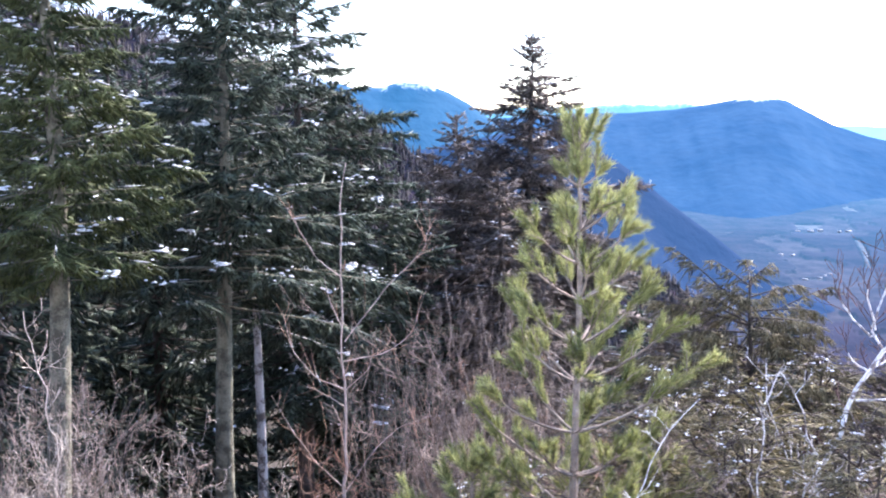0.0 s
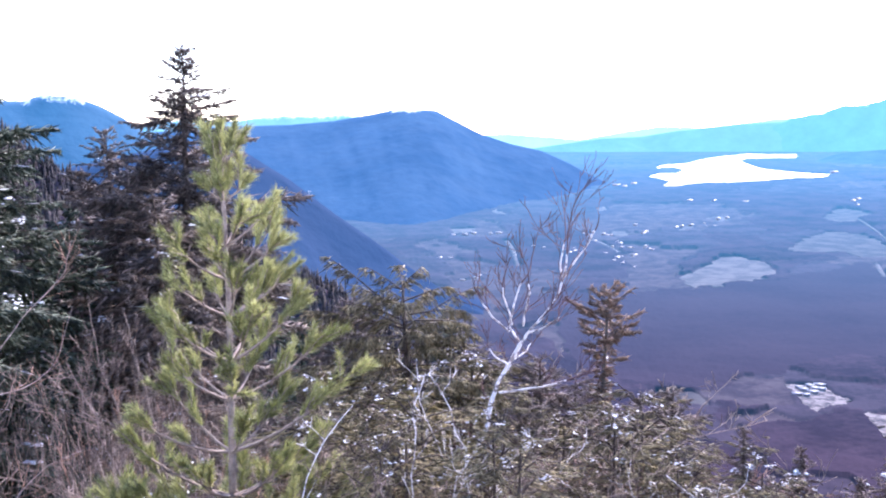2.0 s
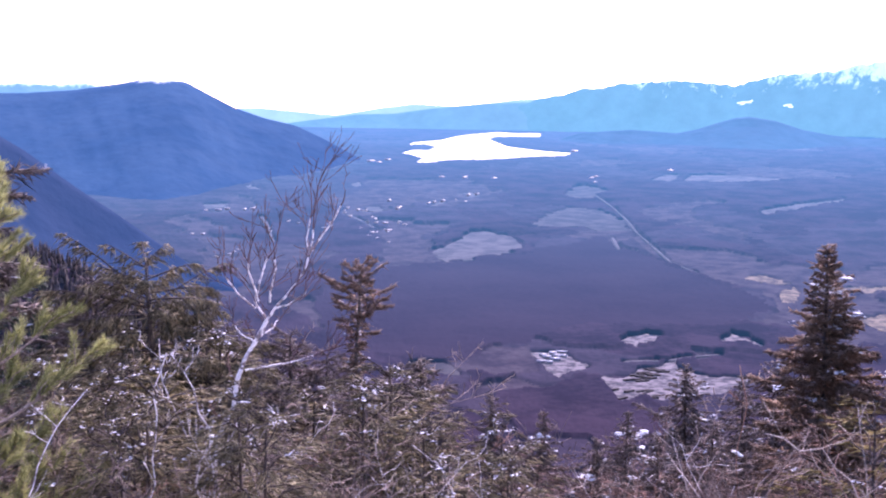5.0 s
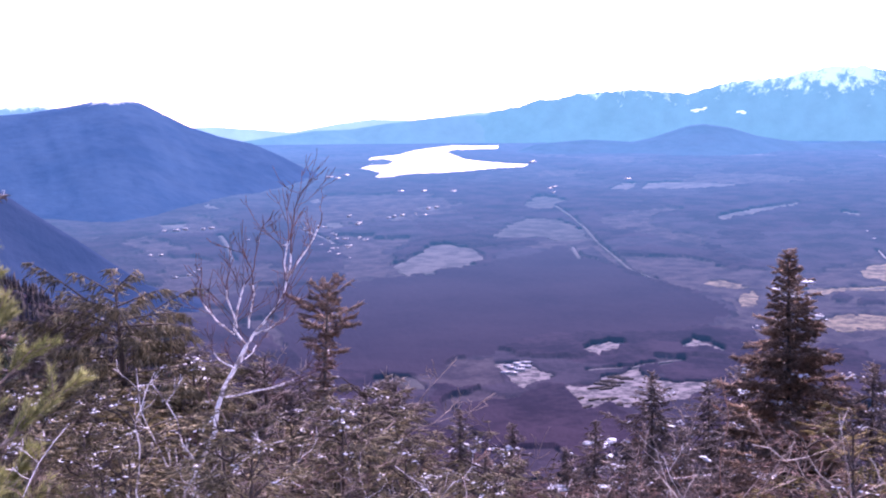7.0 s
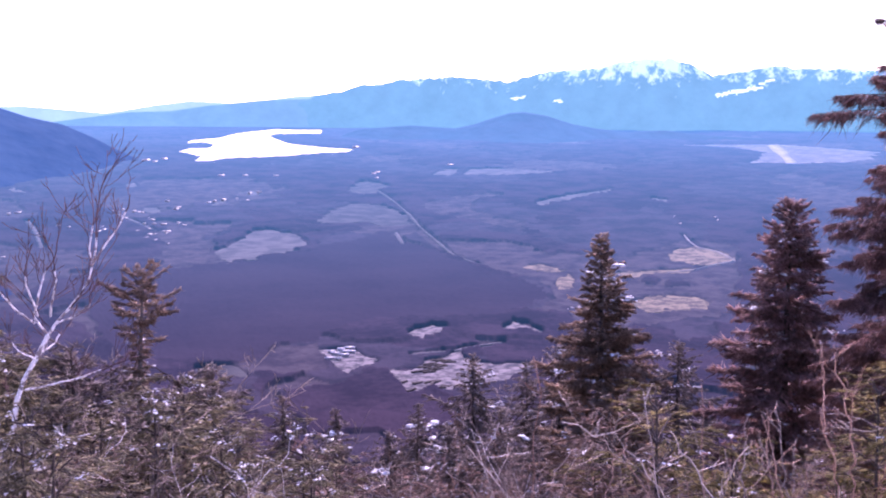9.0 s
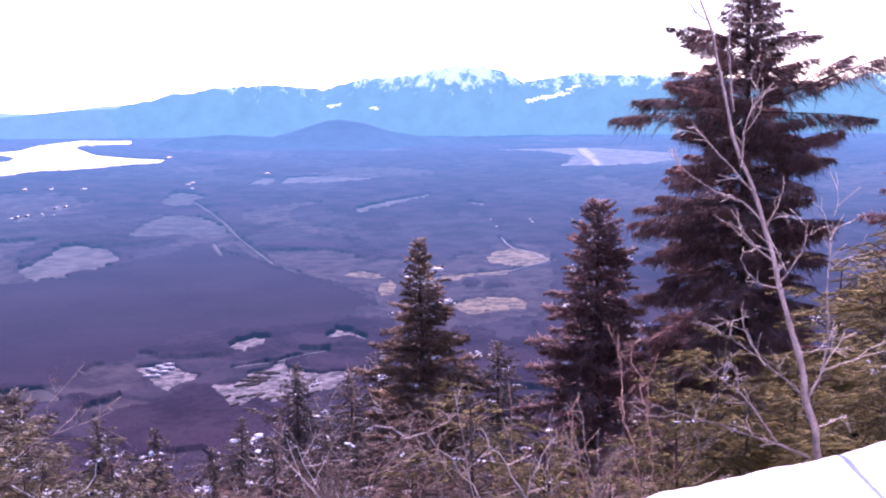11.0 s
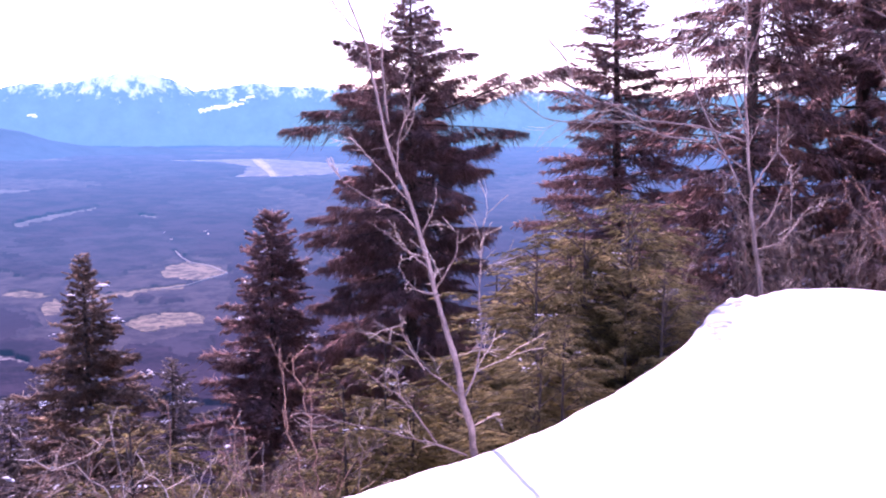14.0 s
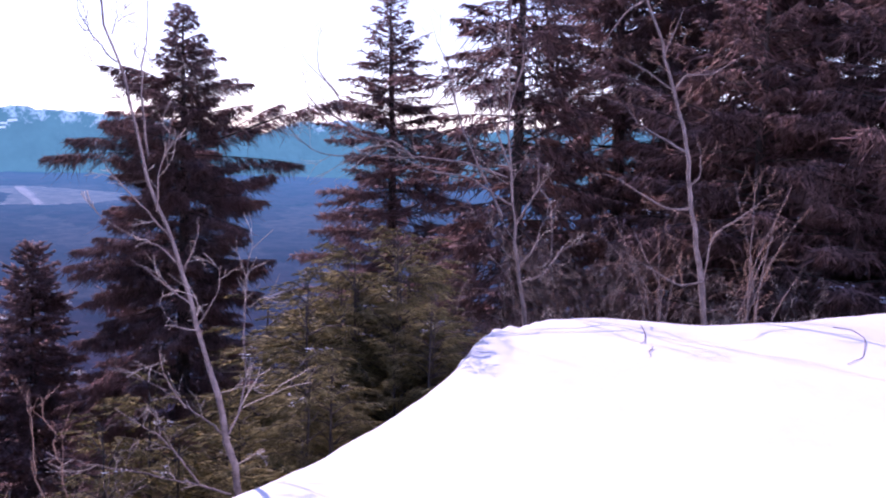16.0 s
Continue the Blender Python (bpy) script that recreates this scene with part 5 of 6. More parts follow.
for az, r, el, w, sd_ in ((-16, 22, 3.4, 2.4, 51), (-24, 20, 14, 2.4, 52), (-6.3, 27, 3.0, 2.2, 53), (-1.5, 25, -3.5, 2.0, 54), (-13.5, 27, 4.0, 2.6, 55), (-18, 30, 4.2, 3.0, 56), (7.0, 30, -5, 2.0, 57), (10.5, 34, -9, 1.8, 58)):
    conifer("spruce_tree", az, r, el, w, M_SPRUCE, "dark spruce deep in the stand", low=-9.0, gap=0.5, per=7, snow=40, seed=sd_, thick=0.034, full=4.5, fork=1)

# conifers standing lower on the slope
conifer("spruce_tree", 27.25, 20, -8.7, 0.85, M_FIR, "thin spruce with a tufted top, bare gaps and snow", gap=0.24, per=9, snow=60, seed=21, snow_size=1.5, ragged=0.22, thick=0.014, twig=0.07, spray=0.20, fork=4, bark=M_BARK_GREY, droop=0.05,
        sides=((-8.8, 0.10, 0.10), (-9.1, 0.32, 0.28), (-9.7, 0.36, 0.36), (-10.0, 0.2, 0.2), (-10.4, 0.80, 0.35), (-10.9, 0.55, 0.85), (-11.3, 0.2, 0.45), (-11.7, 0.95, 0.3), (-12.1, 0.14, 0.2), (-12.3, 0.14, 1.0), (-12.6, 0.12, 0.12), (-14, 0.2, 0.16), (-16, 0.2, 0.2)))
conifer("spruce_tree", 18.5, 30, -10.1, 1.2, M_SPRUCE, "small dark spruce lower on the slope", gap=0.30, snow=10, seed=22, full=2.4)
conifer("fir_tree", 52.1, 26, -7.05, 1.2, M_FIR, "brown-green fir with snow on its boughs", snow_size=2.0, gap=0.19, per=9, snow=90, seed=23, shape=0.8, full=3.8, ragged=0.26, fork=4, droop=0.2, thick=0.019, spray=0.32, twig=0.095, low=-8.5)
conifer("fir_tree", 62.0, 24, -4.9, 1.3, M_FLARE_RED, "dense dark fir flecked with snow", snow_size=1.9, gap=0.17, per=10, snow=90, seed=24, shape=0.6, full=4.2, fork=4, ragged=0.24, droop=0.2, thick=0.019, spray=0.32, twig=0.095, low=-8.5)
conifer("hemlock_tree", 69.55, 19, 7.6, 1.8, M_FLARE_RED, "tall hemlock with ragged drooping boughs", gap=0.20, per=10, snow=14, seed=25, droop=0.24, full=3.6, thick=0.009, fork=6, twig=0.062, low=-5.0, ragged=0.16, hang=0.55, spray=0.30,
        sides=((7.6, 0.05, 0.05), (5.4, 0.45, 0.5), (4.6, 0.3, 0.6), (3.9, 0.8, 0.35), (3.4, 1.2, 1.45), (2.9, 1.75, 0.6), (2.3, 0.6, 0.4), (1.9, 0.9, 1.35), (1.4, 1.7, 1.0), (0.9, 0.7, 0.5), (0.4, 2.35, 0.6), (0.0, 1.9, 2.5), (-0.5, 0.7, 1.0), (-1.4, 1.6, 0.9), (-2.2, 0.9, 1.6), (-3.0, 2.1, 1.7), (-3.8, 0.9, 0.6), (-4.8, 2.0, 1.0), (-5.7, 1.6, 1.5), (-7.3, 1.5, 1.2), (-10.4, 1.9, 1.5), (-16, 2.0, 1.6)))
conifer("hemlock_tree", 80.4, 22, 9.0, 1.7, M_FLARE_RED, "tall layered fir behind the snow bank", gap=0.22, per=9, snow=12, seed=26, droop=0.25, shape=0.85, full=4.6, fork=3, thick=0.014, twig=0.11, low=-3.0, spray=0.36)
for az, r, el, w, sd_ in ((45.2, 40, -13.6, 1.5, 31), (48.2, 38, -13.9, 1.4, 32), (42.2, 44, -16.2, 1.2, 33), (37.5, 36, -16.4, 1.1, 34), (34.5, 34, -15.6, 1.0, 35), (40.5, 34, -17.7, 1.3, 36), (56.5, 36, -12.5, 1.6, 37), (32.0, 30, -17.0, 1.2, 38), (30.4, 26, -13.8, 1.0, 39), (23.3, 28, -13.0, 1.2, 40), (43.8, 33, -17.3, 1.3, 29), (46.8, 32, -16.5, 1.4, 28), (36.0, 30, -18.0, 1.2, 27), (50.0, 34, -13.0, 1.5, 30)):
    conifer("fir_tree", az, r, el, w, M_DUSK, "small dark fir on the slope with snow on its boughs", low=EYE + r * math.tan(math.radians(el)) - 5.5, gap=0.28, per=7, snow=32, seed=sd_, thick=0.028, full=2.6, fork=1, snow_size=1.8, spray=0.45)

# the dark stand behind the snow bank
for az, r, el, w, sd_ in ((87.5, 17, 16, 1.6, 41), (92.6, 20, 18, 2.0, 42), (98.2, 21, 20, 2.4, 43), (103, 19, 22, 2.9, 44), (109, 18, 22, 2.9, 45), (100.5, 16, 12, 2.4, 46), (106.5, 15.5, 12, 2.4, 48), (115, 17, 20, 2.9, 49)):
    conifer("hemlock_tree", az, r, el, w, M_FLARE_RED, "dark reddish hemlock in the stand behind the snow", low=-1.2, gap=0.30, per=8, snow=4, seed=sd_, thick=0.016, full=4.5, fork=3, twig=0.11, spray=0.40, hang=0.3)

# an open young hemlock and red-brown firs among the brush
conifer("hemlock_tree", 15.7, 9, -8.3, 0.95, M_OLIVE, "open young hemlock with long arching olive boughs", gap=0.18, per=7, snow=50, seed=81, droop=0.5, shape=0.45, full=1.1, thick=0.0065, fork=4, twig=0.06, ragged=0.3, hang=0.35, spray=0.20, bark=M_BARK_DARK, snow_size=0.9)
for az, r, el, w, sd_ in ((23.3, 9, -12.6, 0.5, 82), (30.6, 10, -14.0, 0.55, 83), (13.2, 12, -9.3, 0.9, 84), (25.3, 11, -13.6, 0.6, 85), (19.9, 12, -11.6, 0.7, 86), (28.8, 9, -14.2, 0.5, 87)):
    conifer("fir_tree", az, r, el, w, M_DUSK, "low grey-brown fir among the brush with snow", gap=0.17, per=8, snow=50, seed=sd_, droop=0.25, shape=0.7, full=1.6, thick=0.007, fork=4, twig=0.06, ragged=0.3, spray=0.22, snow_size=1.0)

# pines
pine("pine_tree", [(5.9, -21, 5.4), (6.1, -10, 5.4), (5.95, -0.2, 5.4)], 0.034, 0.60, "young pine with tufts of yellow-green needles", seed=3, lean=0.16, per=5, shoots=12)
pine("pine_tree", [(0.0, -24, 5.2), (0.2, -18.2, 5.2)], 0.025, 0.50, "low young pine with yellow-green needles", seed=5, low=0.2)

# bare saplings
bare_tree("bare_sapling", [(-6.5, -20.2, 8), (-6.45, -14.85, 8), (-6.64, -11.8, 8), (-6.66, -8.1, 8), (-6.72, -5.0, 8), (-6.33, -2.2, 8)], 0.024, 0.004, "leafless brown sapling with thin rising branches", M_BARK_SAPLING, M_TWIG_RED, (), 16, 0.3, 61, depth=1, up=0.3, thick=0.0054, fine=13.0, lines=(
    ((-6.45, -14.55), (-5.24, -13.51), (-4.85, -12.14)), ((-6.48, -11.96), (-4.27, -9.06), (-2.07, -6.91), (-1.82, -5.36)), ((-6.67, -8.42), (-7.99, -7.47), (-9.03, -5.61), (-9.18, -5.0)),
    ((-6.45, -14.55), (-8.07, -13.9), (-9.45, -12.33), (-9.87, -10.19)), ((-6.52, -15.45), (-7.77, -14.66), (-9.01, -14.17)), ((-6.5, -19.92), (-4.95, -17.9), (-3.67, -16.72), (-1.76, -16.14)),
    ((-6.72, -19.62), (-8.13, -18.39), (-9.36, -16.85), (-10.57, -14.71)), ((-6.56, -13.03), (-4.29, -12.61), (-2.71, -11.55), (-1.76, -8.77)), ((-6.6, -11.19), (-7.24, -9.95), (-7.63, -8.4))))
bare_tree("dead_birch", [(19.2, -18, 5.8), (20.07, -16.0, 5.8), (20.45, -15.0, 5.8), (20.91, -13.96, 5.8), (21.47, -12.77, 5.8), (22.09, -11.6, 5.8)], 0.021, 0.012, "pale leaning leafless birch with dark red twigs", M_BIRCH, M_TWIG_DARK, (), 8, 0.3, 62, up=0.5, twig_from=0.6, thick=0.0078, bark_to=0.62, depth=2, fine=16.0, lines=(
    ((22.09, -11.6), (21.63, -10.95), (21.47, -10.5), (21.84, -9.1), (22.09, -8.4), (22.55, -7.6), (22.95, -5.75), (23.3, -5.0)),
    ((22.05, -11.65), (22.4, -11.1), (23.32, -10.1), (23.94, -9.1), (24.4, -7.9), (24.55, -6.4), (24.8, -4.5), (25.3, -3.4), (26.07, -2.9)),
    ((22.49, -11.05), (23.33, -10.75), (24.16, -10.3), (24.25, -9.6), (24.72, -9.0)), ((21.47, -10.95), (20.56, -10.2), (19.95, -9.25), (19.8, -8.5), (19.96, -7.1)),
    ((21.63, -10.6), (21.23, -9.4), (21.17, -8.35), (21.63, -7.0)), ((22.24, -10.65), (22.31, -10.0), (22.55, -8.8), (22.4, -7.3), (21.94, -6.1)),
    ((24.4, -8.0), (24.25, -7.4), (24.55, -5.7), (24.4, -3.3)), ((24.56, -7.9), (25.48, -6.5), (26.24, -5.1), (26.33, -4.65)), ((21.47, -12.8), (20.55, -12.3), (20.09, -11.7), (20.0, -11.4)),
    ((21.63, -12.5), (22.4, -12.2), (22.71, -11.6), (22.09, -11.4)), ((20.85, -14.26), (22.4, -14.0), (24.27, -13.77), (25.84, -13.36), (27.4, -12.87))))
bare_tree("alder_tree", [(73.9, -18.6, 5.45), (73.36, -15.9, 5.45), (72.95, -14.1, 5.45), (72.29, -11.4, 5.45), (71.64, -9.6, 5.45), (71.08, -7.5, 5.45), (70.73, -6.1, 5.45), (70.28, -4.6, 5.45), (69.56, -3.25, 5.45), (68.93, -1.7, 5.45), (68.21, 2.30, 5.45), (67.82, 3.74, 5.45), (67.39, 4.74, 5.45), (67.18, 6.02, 5.45), (66.67, 7.42, 5.45), (66.32, 9.02, 5.45)], 0.025, 0.0055, "leaning leafless alder at the edge of the snow", M_BARK_ALDER, M_TWIG_PALE, (), 6, 0.3, 63, up=0.05, thick=0.0064, fine=7.0, lines=(
    ((72.9, -14.7), (72.34, -14.1), (71.4, -13.4), (70.45, -12.7), (69.2, -12.0), (67.64, -11.4)), ((70.93, -13.3), (70.14, -12.1), (69.72, -11.2), (69.61, -10.0)), ((73.34, -17.8), (72.09, -17.4), (70.52, -17.0), (68.94, -16.5), (67.36, -16.2), (66.1, -15.9)),
    ((71.62, -17.15), (70.5, -15.85), (69.55, -14.8), (68.6, -14.25), (67.34, -13.2)), ((69.55, -14.8), (69.6, -13.9), (69.21, -13.0), (68.74, -12.9)), ((73.21, -14.7), (73.71, -13.5), (73.98, -12.0), (73.87, -9.9), (73.87, -7.1), (73.98, -5.0)),
    ((70.76, -6.1), (71.26, -5.2), (71.7, -4.3), (71.74, -3.2)), ((71.57, -8.9), (72.07, -8.1), (72.66, -7.2), (72.79, -5.95)), ((70.51, -5.7), (69.58, -4.9), (68.2, -4.3), (66.65, -3.3), (66.04, -2.35)),
    ((70.03, -4.2), (68.95, -2.95), (67.56, -1.4), (66.33, 0.2)), ((71.15, -7.8), (70.06, -6.9), (68.82, -5.85), (68.05, -5.4)), ((71.79, -9.3), (70.4, -9.0), (69.78, -8.4), (69.46, -7.8)),
    ((69.4, -2.9), (69.53, -1.1), (69.97, 0.4), (70.54, 2.8)), ((67.39, 4.74), (66.76, 5.29), (66.10, 6.25), (65.48, 7.21), (65.20, 8.45)), ((66.10, 6.25), (65.68, 6.29), (65.40, 6.78)), ((67.16, 6.16), (67.41, 6.75), (67.47, 7.32), (67.52, 8.31)), ((67.44, 6.80), (67.78, 6.85), (68.10, 6.98)), ((68.95, -0.04), (68.58, 2.60), (68.46, 4.35), (68.62, 5.51), (68.82, 6.24), (68.87, 7.39), (68.87, 8.38)), ((68.62, 5.51), (68.97, 5.41), (69.26, 5.28)), ((68.48, 4.99), (68.05, 5.63))))
bare_tree("alder_tree", [(88.6, -8.8, 10.5), (88.22, -6.5, 10.5), (87.9, -4.0, 10.5), (87.5, -0.4, 10.5), (87.27, 4.2, 10.5), (87.28, 8.6, 10.5), (87.3, 10.5, 10.5)], 0.030, 0.006, "leafless alder with pale crooked branches", M_BARK_ALDER, M_TWIG_PALE, (), 22, 0.6, 64, thick=0.012, lines=(
    ((87.76, -6.5), (87.11, -5.6), (86.38, -4.9)), ((87.96, -3.3), (88.54, -2.2), (89.13, -1.4), (89.08, 0.0), (89.1, 1.2)), ((89.13, -1.4), (89.76, -2.15), (89.92, -4.9), (89.59, -6.1)), ((88.13, -5.6), (88.93, -4.6), (89.34, -3.2), (90.51, -1.8)),
    ((89.27, -1.1), (89.85, -0.3)), ((88.22, -6.5), (89.44, -6.1), (90.61, -4.6), (91.96, -4.2)), ((87.5, -0.4), (86.4, 2.6), (85.72, 5.0)), ((87.32, 2.7), (88.0, 5.1), (88.07, 7.4)),
    ((87.60, -2.33), (85.28, -0.88), (83.14, -0.63), (81.59, 0.09), (80.06, 0.26), (78.23, 0.10), (77.00, 0.37), (75.92, 1.16), (75.45, 1.90), (75.28, 2.50)), ((87.39, -0.82), (84.94, 0.02), (83.11, 0.22), (82.20, 0.20), (81.26, 0.99), (79.73, 1.17), (78.80, 1.84), (78.15, 3.33), (77.37, 4.21), (76.60, 4.93), (76.19, 5.66), (76.12, 6.25)), ((79.11, 1.54), (77.57, 2.41), (76.34, 2.98), (75.72, 3.71)), ((78.15, 3.33), (77.06, 4.50), (76.95, 5.53), (77.13, 6.86)),
    ((78.95, 1.75), (76.95, 2.70), (76.42, 3.43), (76.28, 4.33)), ((87.17, -2.95), (84.89, 1.53), (84.37, 3.47), (84.02, 5.10), (83.38, 6.27), (82.97, 7.72))))
bare_tree("alder_tree", [(98.23, -8.8, 10.8), (97.8, -5.5, 10.8), (97.21, -2.2, 10.8), (96.97, -0.1, 10.8), (96.59, 1.95, 10.8), (95.9, 4.3, 10.8), (95.06, 6.9, 10.8), (94.4, 8.6, 10.8), (94.06, 9.8, 10.8)], 0.040, 0.012, "leafless alder behind the snow crest", M_BARK_ALDER, M_TWIG_RED, (), 12, 0.7, 65, thick=0.013, fine=6.0, lines=(
    ((97.97, -6.05), (96.66, -6.3), (95.45, -5.6), (94.23, -5.0), (93.0, -4.2)), ((96.73, 0.8), (95.44, 1.5), (94.23, 2.2), (93.61, 3.1), (92.1, 3.65)), ((96.07, 3.9), (94.71, 4.9), (93.51, 5.45), (92.0, 6.0)), ((95.92, 3.85), (96.6, 4.9), (97.9, 4.9), (99.01, 5.5), (99.77, 6.0)),
    ((97.21, -2.2), (95.9, -2.25), (94.38, -1.4), (93.47, -0.8), (92.25, -0.4)), ((97.96, -5.8), (98.3, -3.65), (99.95, -2.4), (101.31, -1.3)), ((98.0, -7.8), (98.48, -7.5), (99.34, -7.3), (99.59, -6.6)), ((97.07, -1.0), (97.51, -0.4), (97.51, 0.8), (97.18, 1.7)),
    ((95.4, 5.75), (95.79, 6.9), (96.3, 8.3)), ((94.26, 8.6), (93.4, 8.1), (92.56, 6.9), (92.03, 5.4))))
for az_, tips, sd_ in ((100.24, ((102.12, -0.85), (102.74, -2.3), (100.4, 0.0), (101.39, -2.9), (99.3, -0.65), (102.9, -5.2)), 66), (95.72, ((93.24, -2.65), (93.9, -4.1), (95.64, -3.2), (96.59, -4.6), (92.06, -3.3)), 67)):
    bare_tree("bare_sapling", [(az_, -9.2, 10.9), (az_ + 0.05, -6.5, 10.9), (tips[0][0] * 0.6 + az_ * 0.4, -3.5, 10.9)], 0.016, 0.005, "many-stemmed thin leafless sapling behind the snow", M_BARK_ALDER, M_TWIG_RED, (), 6, 0.5, sd_, depth=1, thick=0.008, fine=8.0,
              lines=[((az_ + 0.3 * (q - 2), -8.6), (az_ * 0.6 + a_ * 0.4 + 0.2 * (q - 2), -8.4 * 0.5 + e_ * 0.5), (a_, e_)) for q, (a_, e_) in enumerate(tips)])

for stem, nm, lb, mt, rr, sd_ in (
        ([(18.4, -19, 5.0), (19.07, -17.8, 5.0), (21.5, -17.3, 5.0), (23.85, -16.7, 5.0)], "dead_branch", "pale dead branch sticking out of the brush", M_BIRCH, 0.016, 81),
        ([(15.9, -19, 5.0), (15.95, -16.5, 5.0), (16.0, -14.9, 5.0), (16.7, -13.2, 5.0)], "dead_branch", "pale crooked dead branch in the brush", M_BIRCH, 0.014, 82),
        ([(19.0, -18.0, 5.0), (18.5, -16.6, 5.0), (17.5, -14.1, 5.0), (16.9, -13.2, 5.0)], "dead_branch", "pale crooked dead branch in the brush", M_BIRCH, 0.015, 83),
        ([(9.5, -19.5, 4.8), (10.2, -17.6, 4.8), (11.4, -16.2, 4.8), (12.6, -14.8, 4.8)], "dead_branch", "pale dead branch beside the pine", M_BIRCH, 0.014, 84),
        ([(32.5, -20.6, 6), (31.4, -19.1, 6), (30.1, -18.4, 6)], "dead_branch", "pale dead branch in the brush", M_BIRCH, 0.012, 85),
        ([(18.2, -19, 6), (17.2, -16.6, 6), (16.5, -14.3, 6), (16.3, -12.4, 6)], "dead_branch", "pale dead branch in the brush", M_BIRCH, 0.014, 86),
        ([(64.5, -20.8, 5.0), (63.6, -16.3, 5.0), (63.1, -12.1, 5.0)], "bare_sapling", "thin reddish bare sapling", M_TWIG_RED, 0.014, 87),
        ([(65.4, -20.4, 5.0), (64.7, -16.3, 5.0), (63.8, -12.4, 5.0)], "bare_sapling", "thin reddish bare sapling", M_TWIG_RED, 0.012, 88),
        ([(67.5, -20.0, 5.2), (67.4, -16.8, 5.2)], "bare_sapling", "thin brown bare sapling", M_TWIG, 0.011, 89),
        ([(47.9, -19.5, 5.5), (48.5, -15.2, 5.5), (48.0, -13.5, 5.5)], "bare_sapling", "thin reddish bare sapling", M_TWIG_RED, 0.010, 90),
        ([(48.6, -21.5, 4.6), (49.1, -20.8, 4.6), (50.6, -18.4, 4.6), (51.6, -17.0, 4.6)], "bare_sapling", "arching thin brown bare sapling", M_TWIG, 0.009, 91),
        ([(55.9, -21.5, 4.6), (55.3, -20.4, 4.6), (52.8, -17.7, 4.6), (49.5, -16.9, 4.6)], "bare_sapling", "arching thin pale bare sapling", M_TWIG_PALE, 0.009, 92),
        ([(1.6, -21, 6.5), (-0.7, -15.6, 6.5), (-2.3, -11.5, 6.5)], "bare_sapling", "slanting thin pale bare sapling", M_BARK_ALDER, 0.016, 93),
        ([(1.2, -17, 7), (-0.6, -11.9, 7), (-1.0, -8.6, 7)], "bare_sapling", "thin brown bare sapling", M_TWIG, 0.014, 94),
        ([(2.2, -16, 7), (1.0, -10.6, 7), (0.7, -9.0, 7)], "bare_sapling", "thin brown bare sapling", M_TWIG, 0.012, 95),
        ([(-22.3, -20, 6.0), (-22.3, -15.1, 6.0), (-23.5, -9.6, 6.0)], "bare_sapling", "thin pale bare sapling", M_TWIG_PALE, 0.014, 96)):
    bare_tree(nm, stem, rr * (0.85 if mt is M_BIRCH else 0.62), 0.0025, lb, mt, mt, [], 6 if mt is M_TWIG_RED else 13, 0.32, sd_, depth=1, kids=3, up=0.6 if mt is M_TWIG_RED else 0.25, twig_from=0.35, sway=0.03)

arch = np.random.default_rng(97)
for k in range(15):
    a0, r0_, lean_ = arch.uniform(46, 63), arch.uniform(4.4, 5.3), arch.uniform(-3.5, 2.5)
    tip = arch.uniform(-18.5, -14.5)
    bare_tree("bare_sapling", [(a0, -24, r0_), (a0 + 0.2 * lean_, -21, r0_), (a0 + 0.55 * lean_, 0.45 * tip - 11.5, r0_ + 0.1), (a0 + lean_, tip, r0_ + 0.25)], arch.uniform(0.005, 0.008), 0.002,
              "thin arching leafless sapling at the edge of the slope", (M_TWIG_RED, M_TWIG_PALE, M_TWIG)[k % 3], (M_TWIG_RED, M_TWIG_PALE, M_TWIG)[k % 3], (), 6, 0.25, 200 + k, depth=1, kids=2, up=0.2, twig_from=0.4, sway=0.02)


def fallen_twig(line, seed):
    """A bent dry twig lying on the snow: bearings and distances."""
    g = np.random.default_rng(seed)
    k = np.linspace(0, 1, len(line))
    q = np.linspace(0, 1, 18)
    a = np.interp(q, k, [p[0] for p in line])
    r = np.interp(q, k, [p[1] for p in line])
    x, y = r * np.sin(np.radians(a)), r * np.cos(np.radians(a))
    z = 0.02 * np.sin(x * 0.9 + 0.5) * np.cos(y * 0.7) + 0.15 * smooth(5.5, 8.0, r) * smooth(70, 82, a) + 0.012 * np.sin(x * 2.1 + y * 1.3) * np.sin(y * 1.9 - x) + 0.006
    p = np.stack([x, y, z + 0.004 * np.abs(g.normal(size=18))], 1)
    t = Geo()
    t.tube(p - p[0], np.linspace(0.0045, 0.002, 18), 6)
    ob = tagged(new("fallen_twig", t.mesh("fallen_twig", M_TWIG_DARK, True)), "dry bent twig lying on the snow", "twig", "twigs on the snow")
    ob.location = p[0]
    return ob


fallen_twig([(104.57, 10.3), (105.5, 10.2), (106.16, 9.8), (106.18, 8.88), (105.49, 8.48)], 1)
fallen_twig([(94.9, 9.6), (95.19, 9.09), (95.18, 8.69), (94.95, 8.65)], 2)
fallen_twig([(95.67, 8.46), (95.5, 8.25), (95.64, 8.02)], 3)

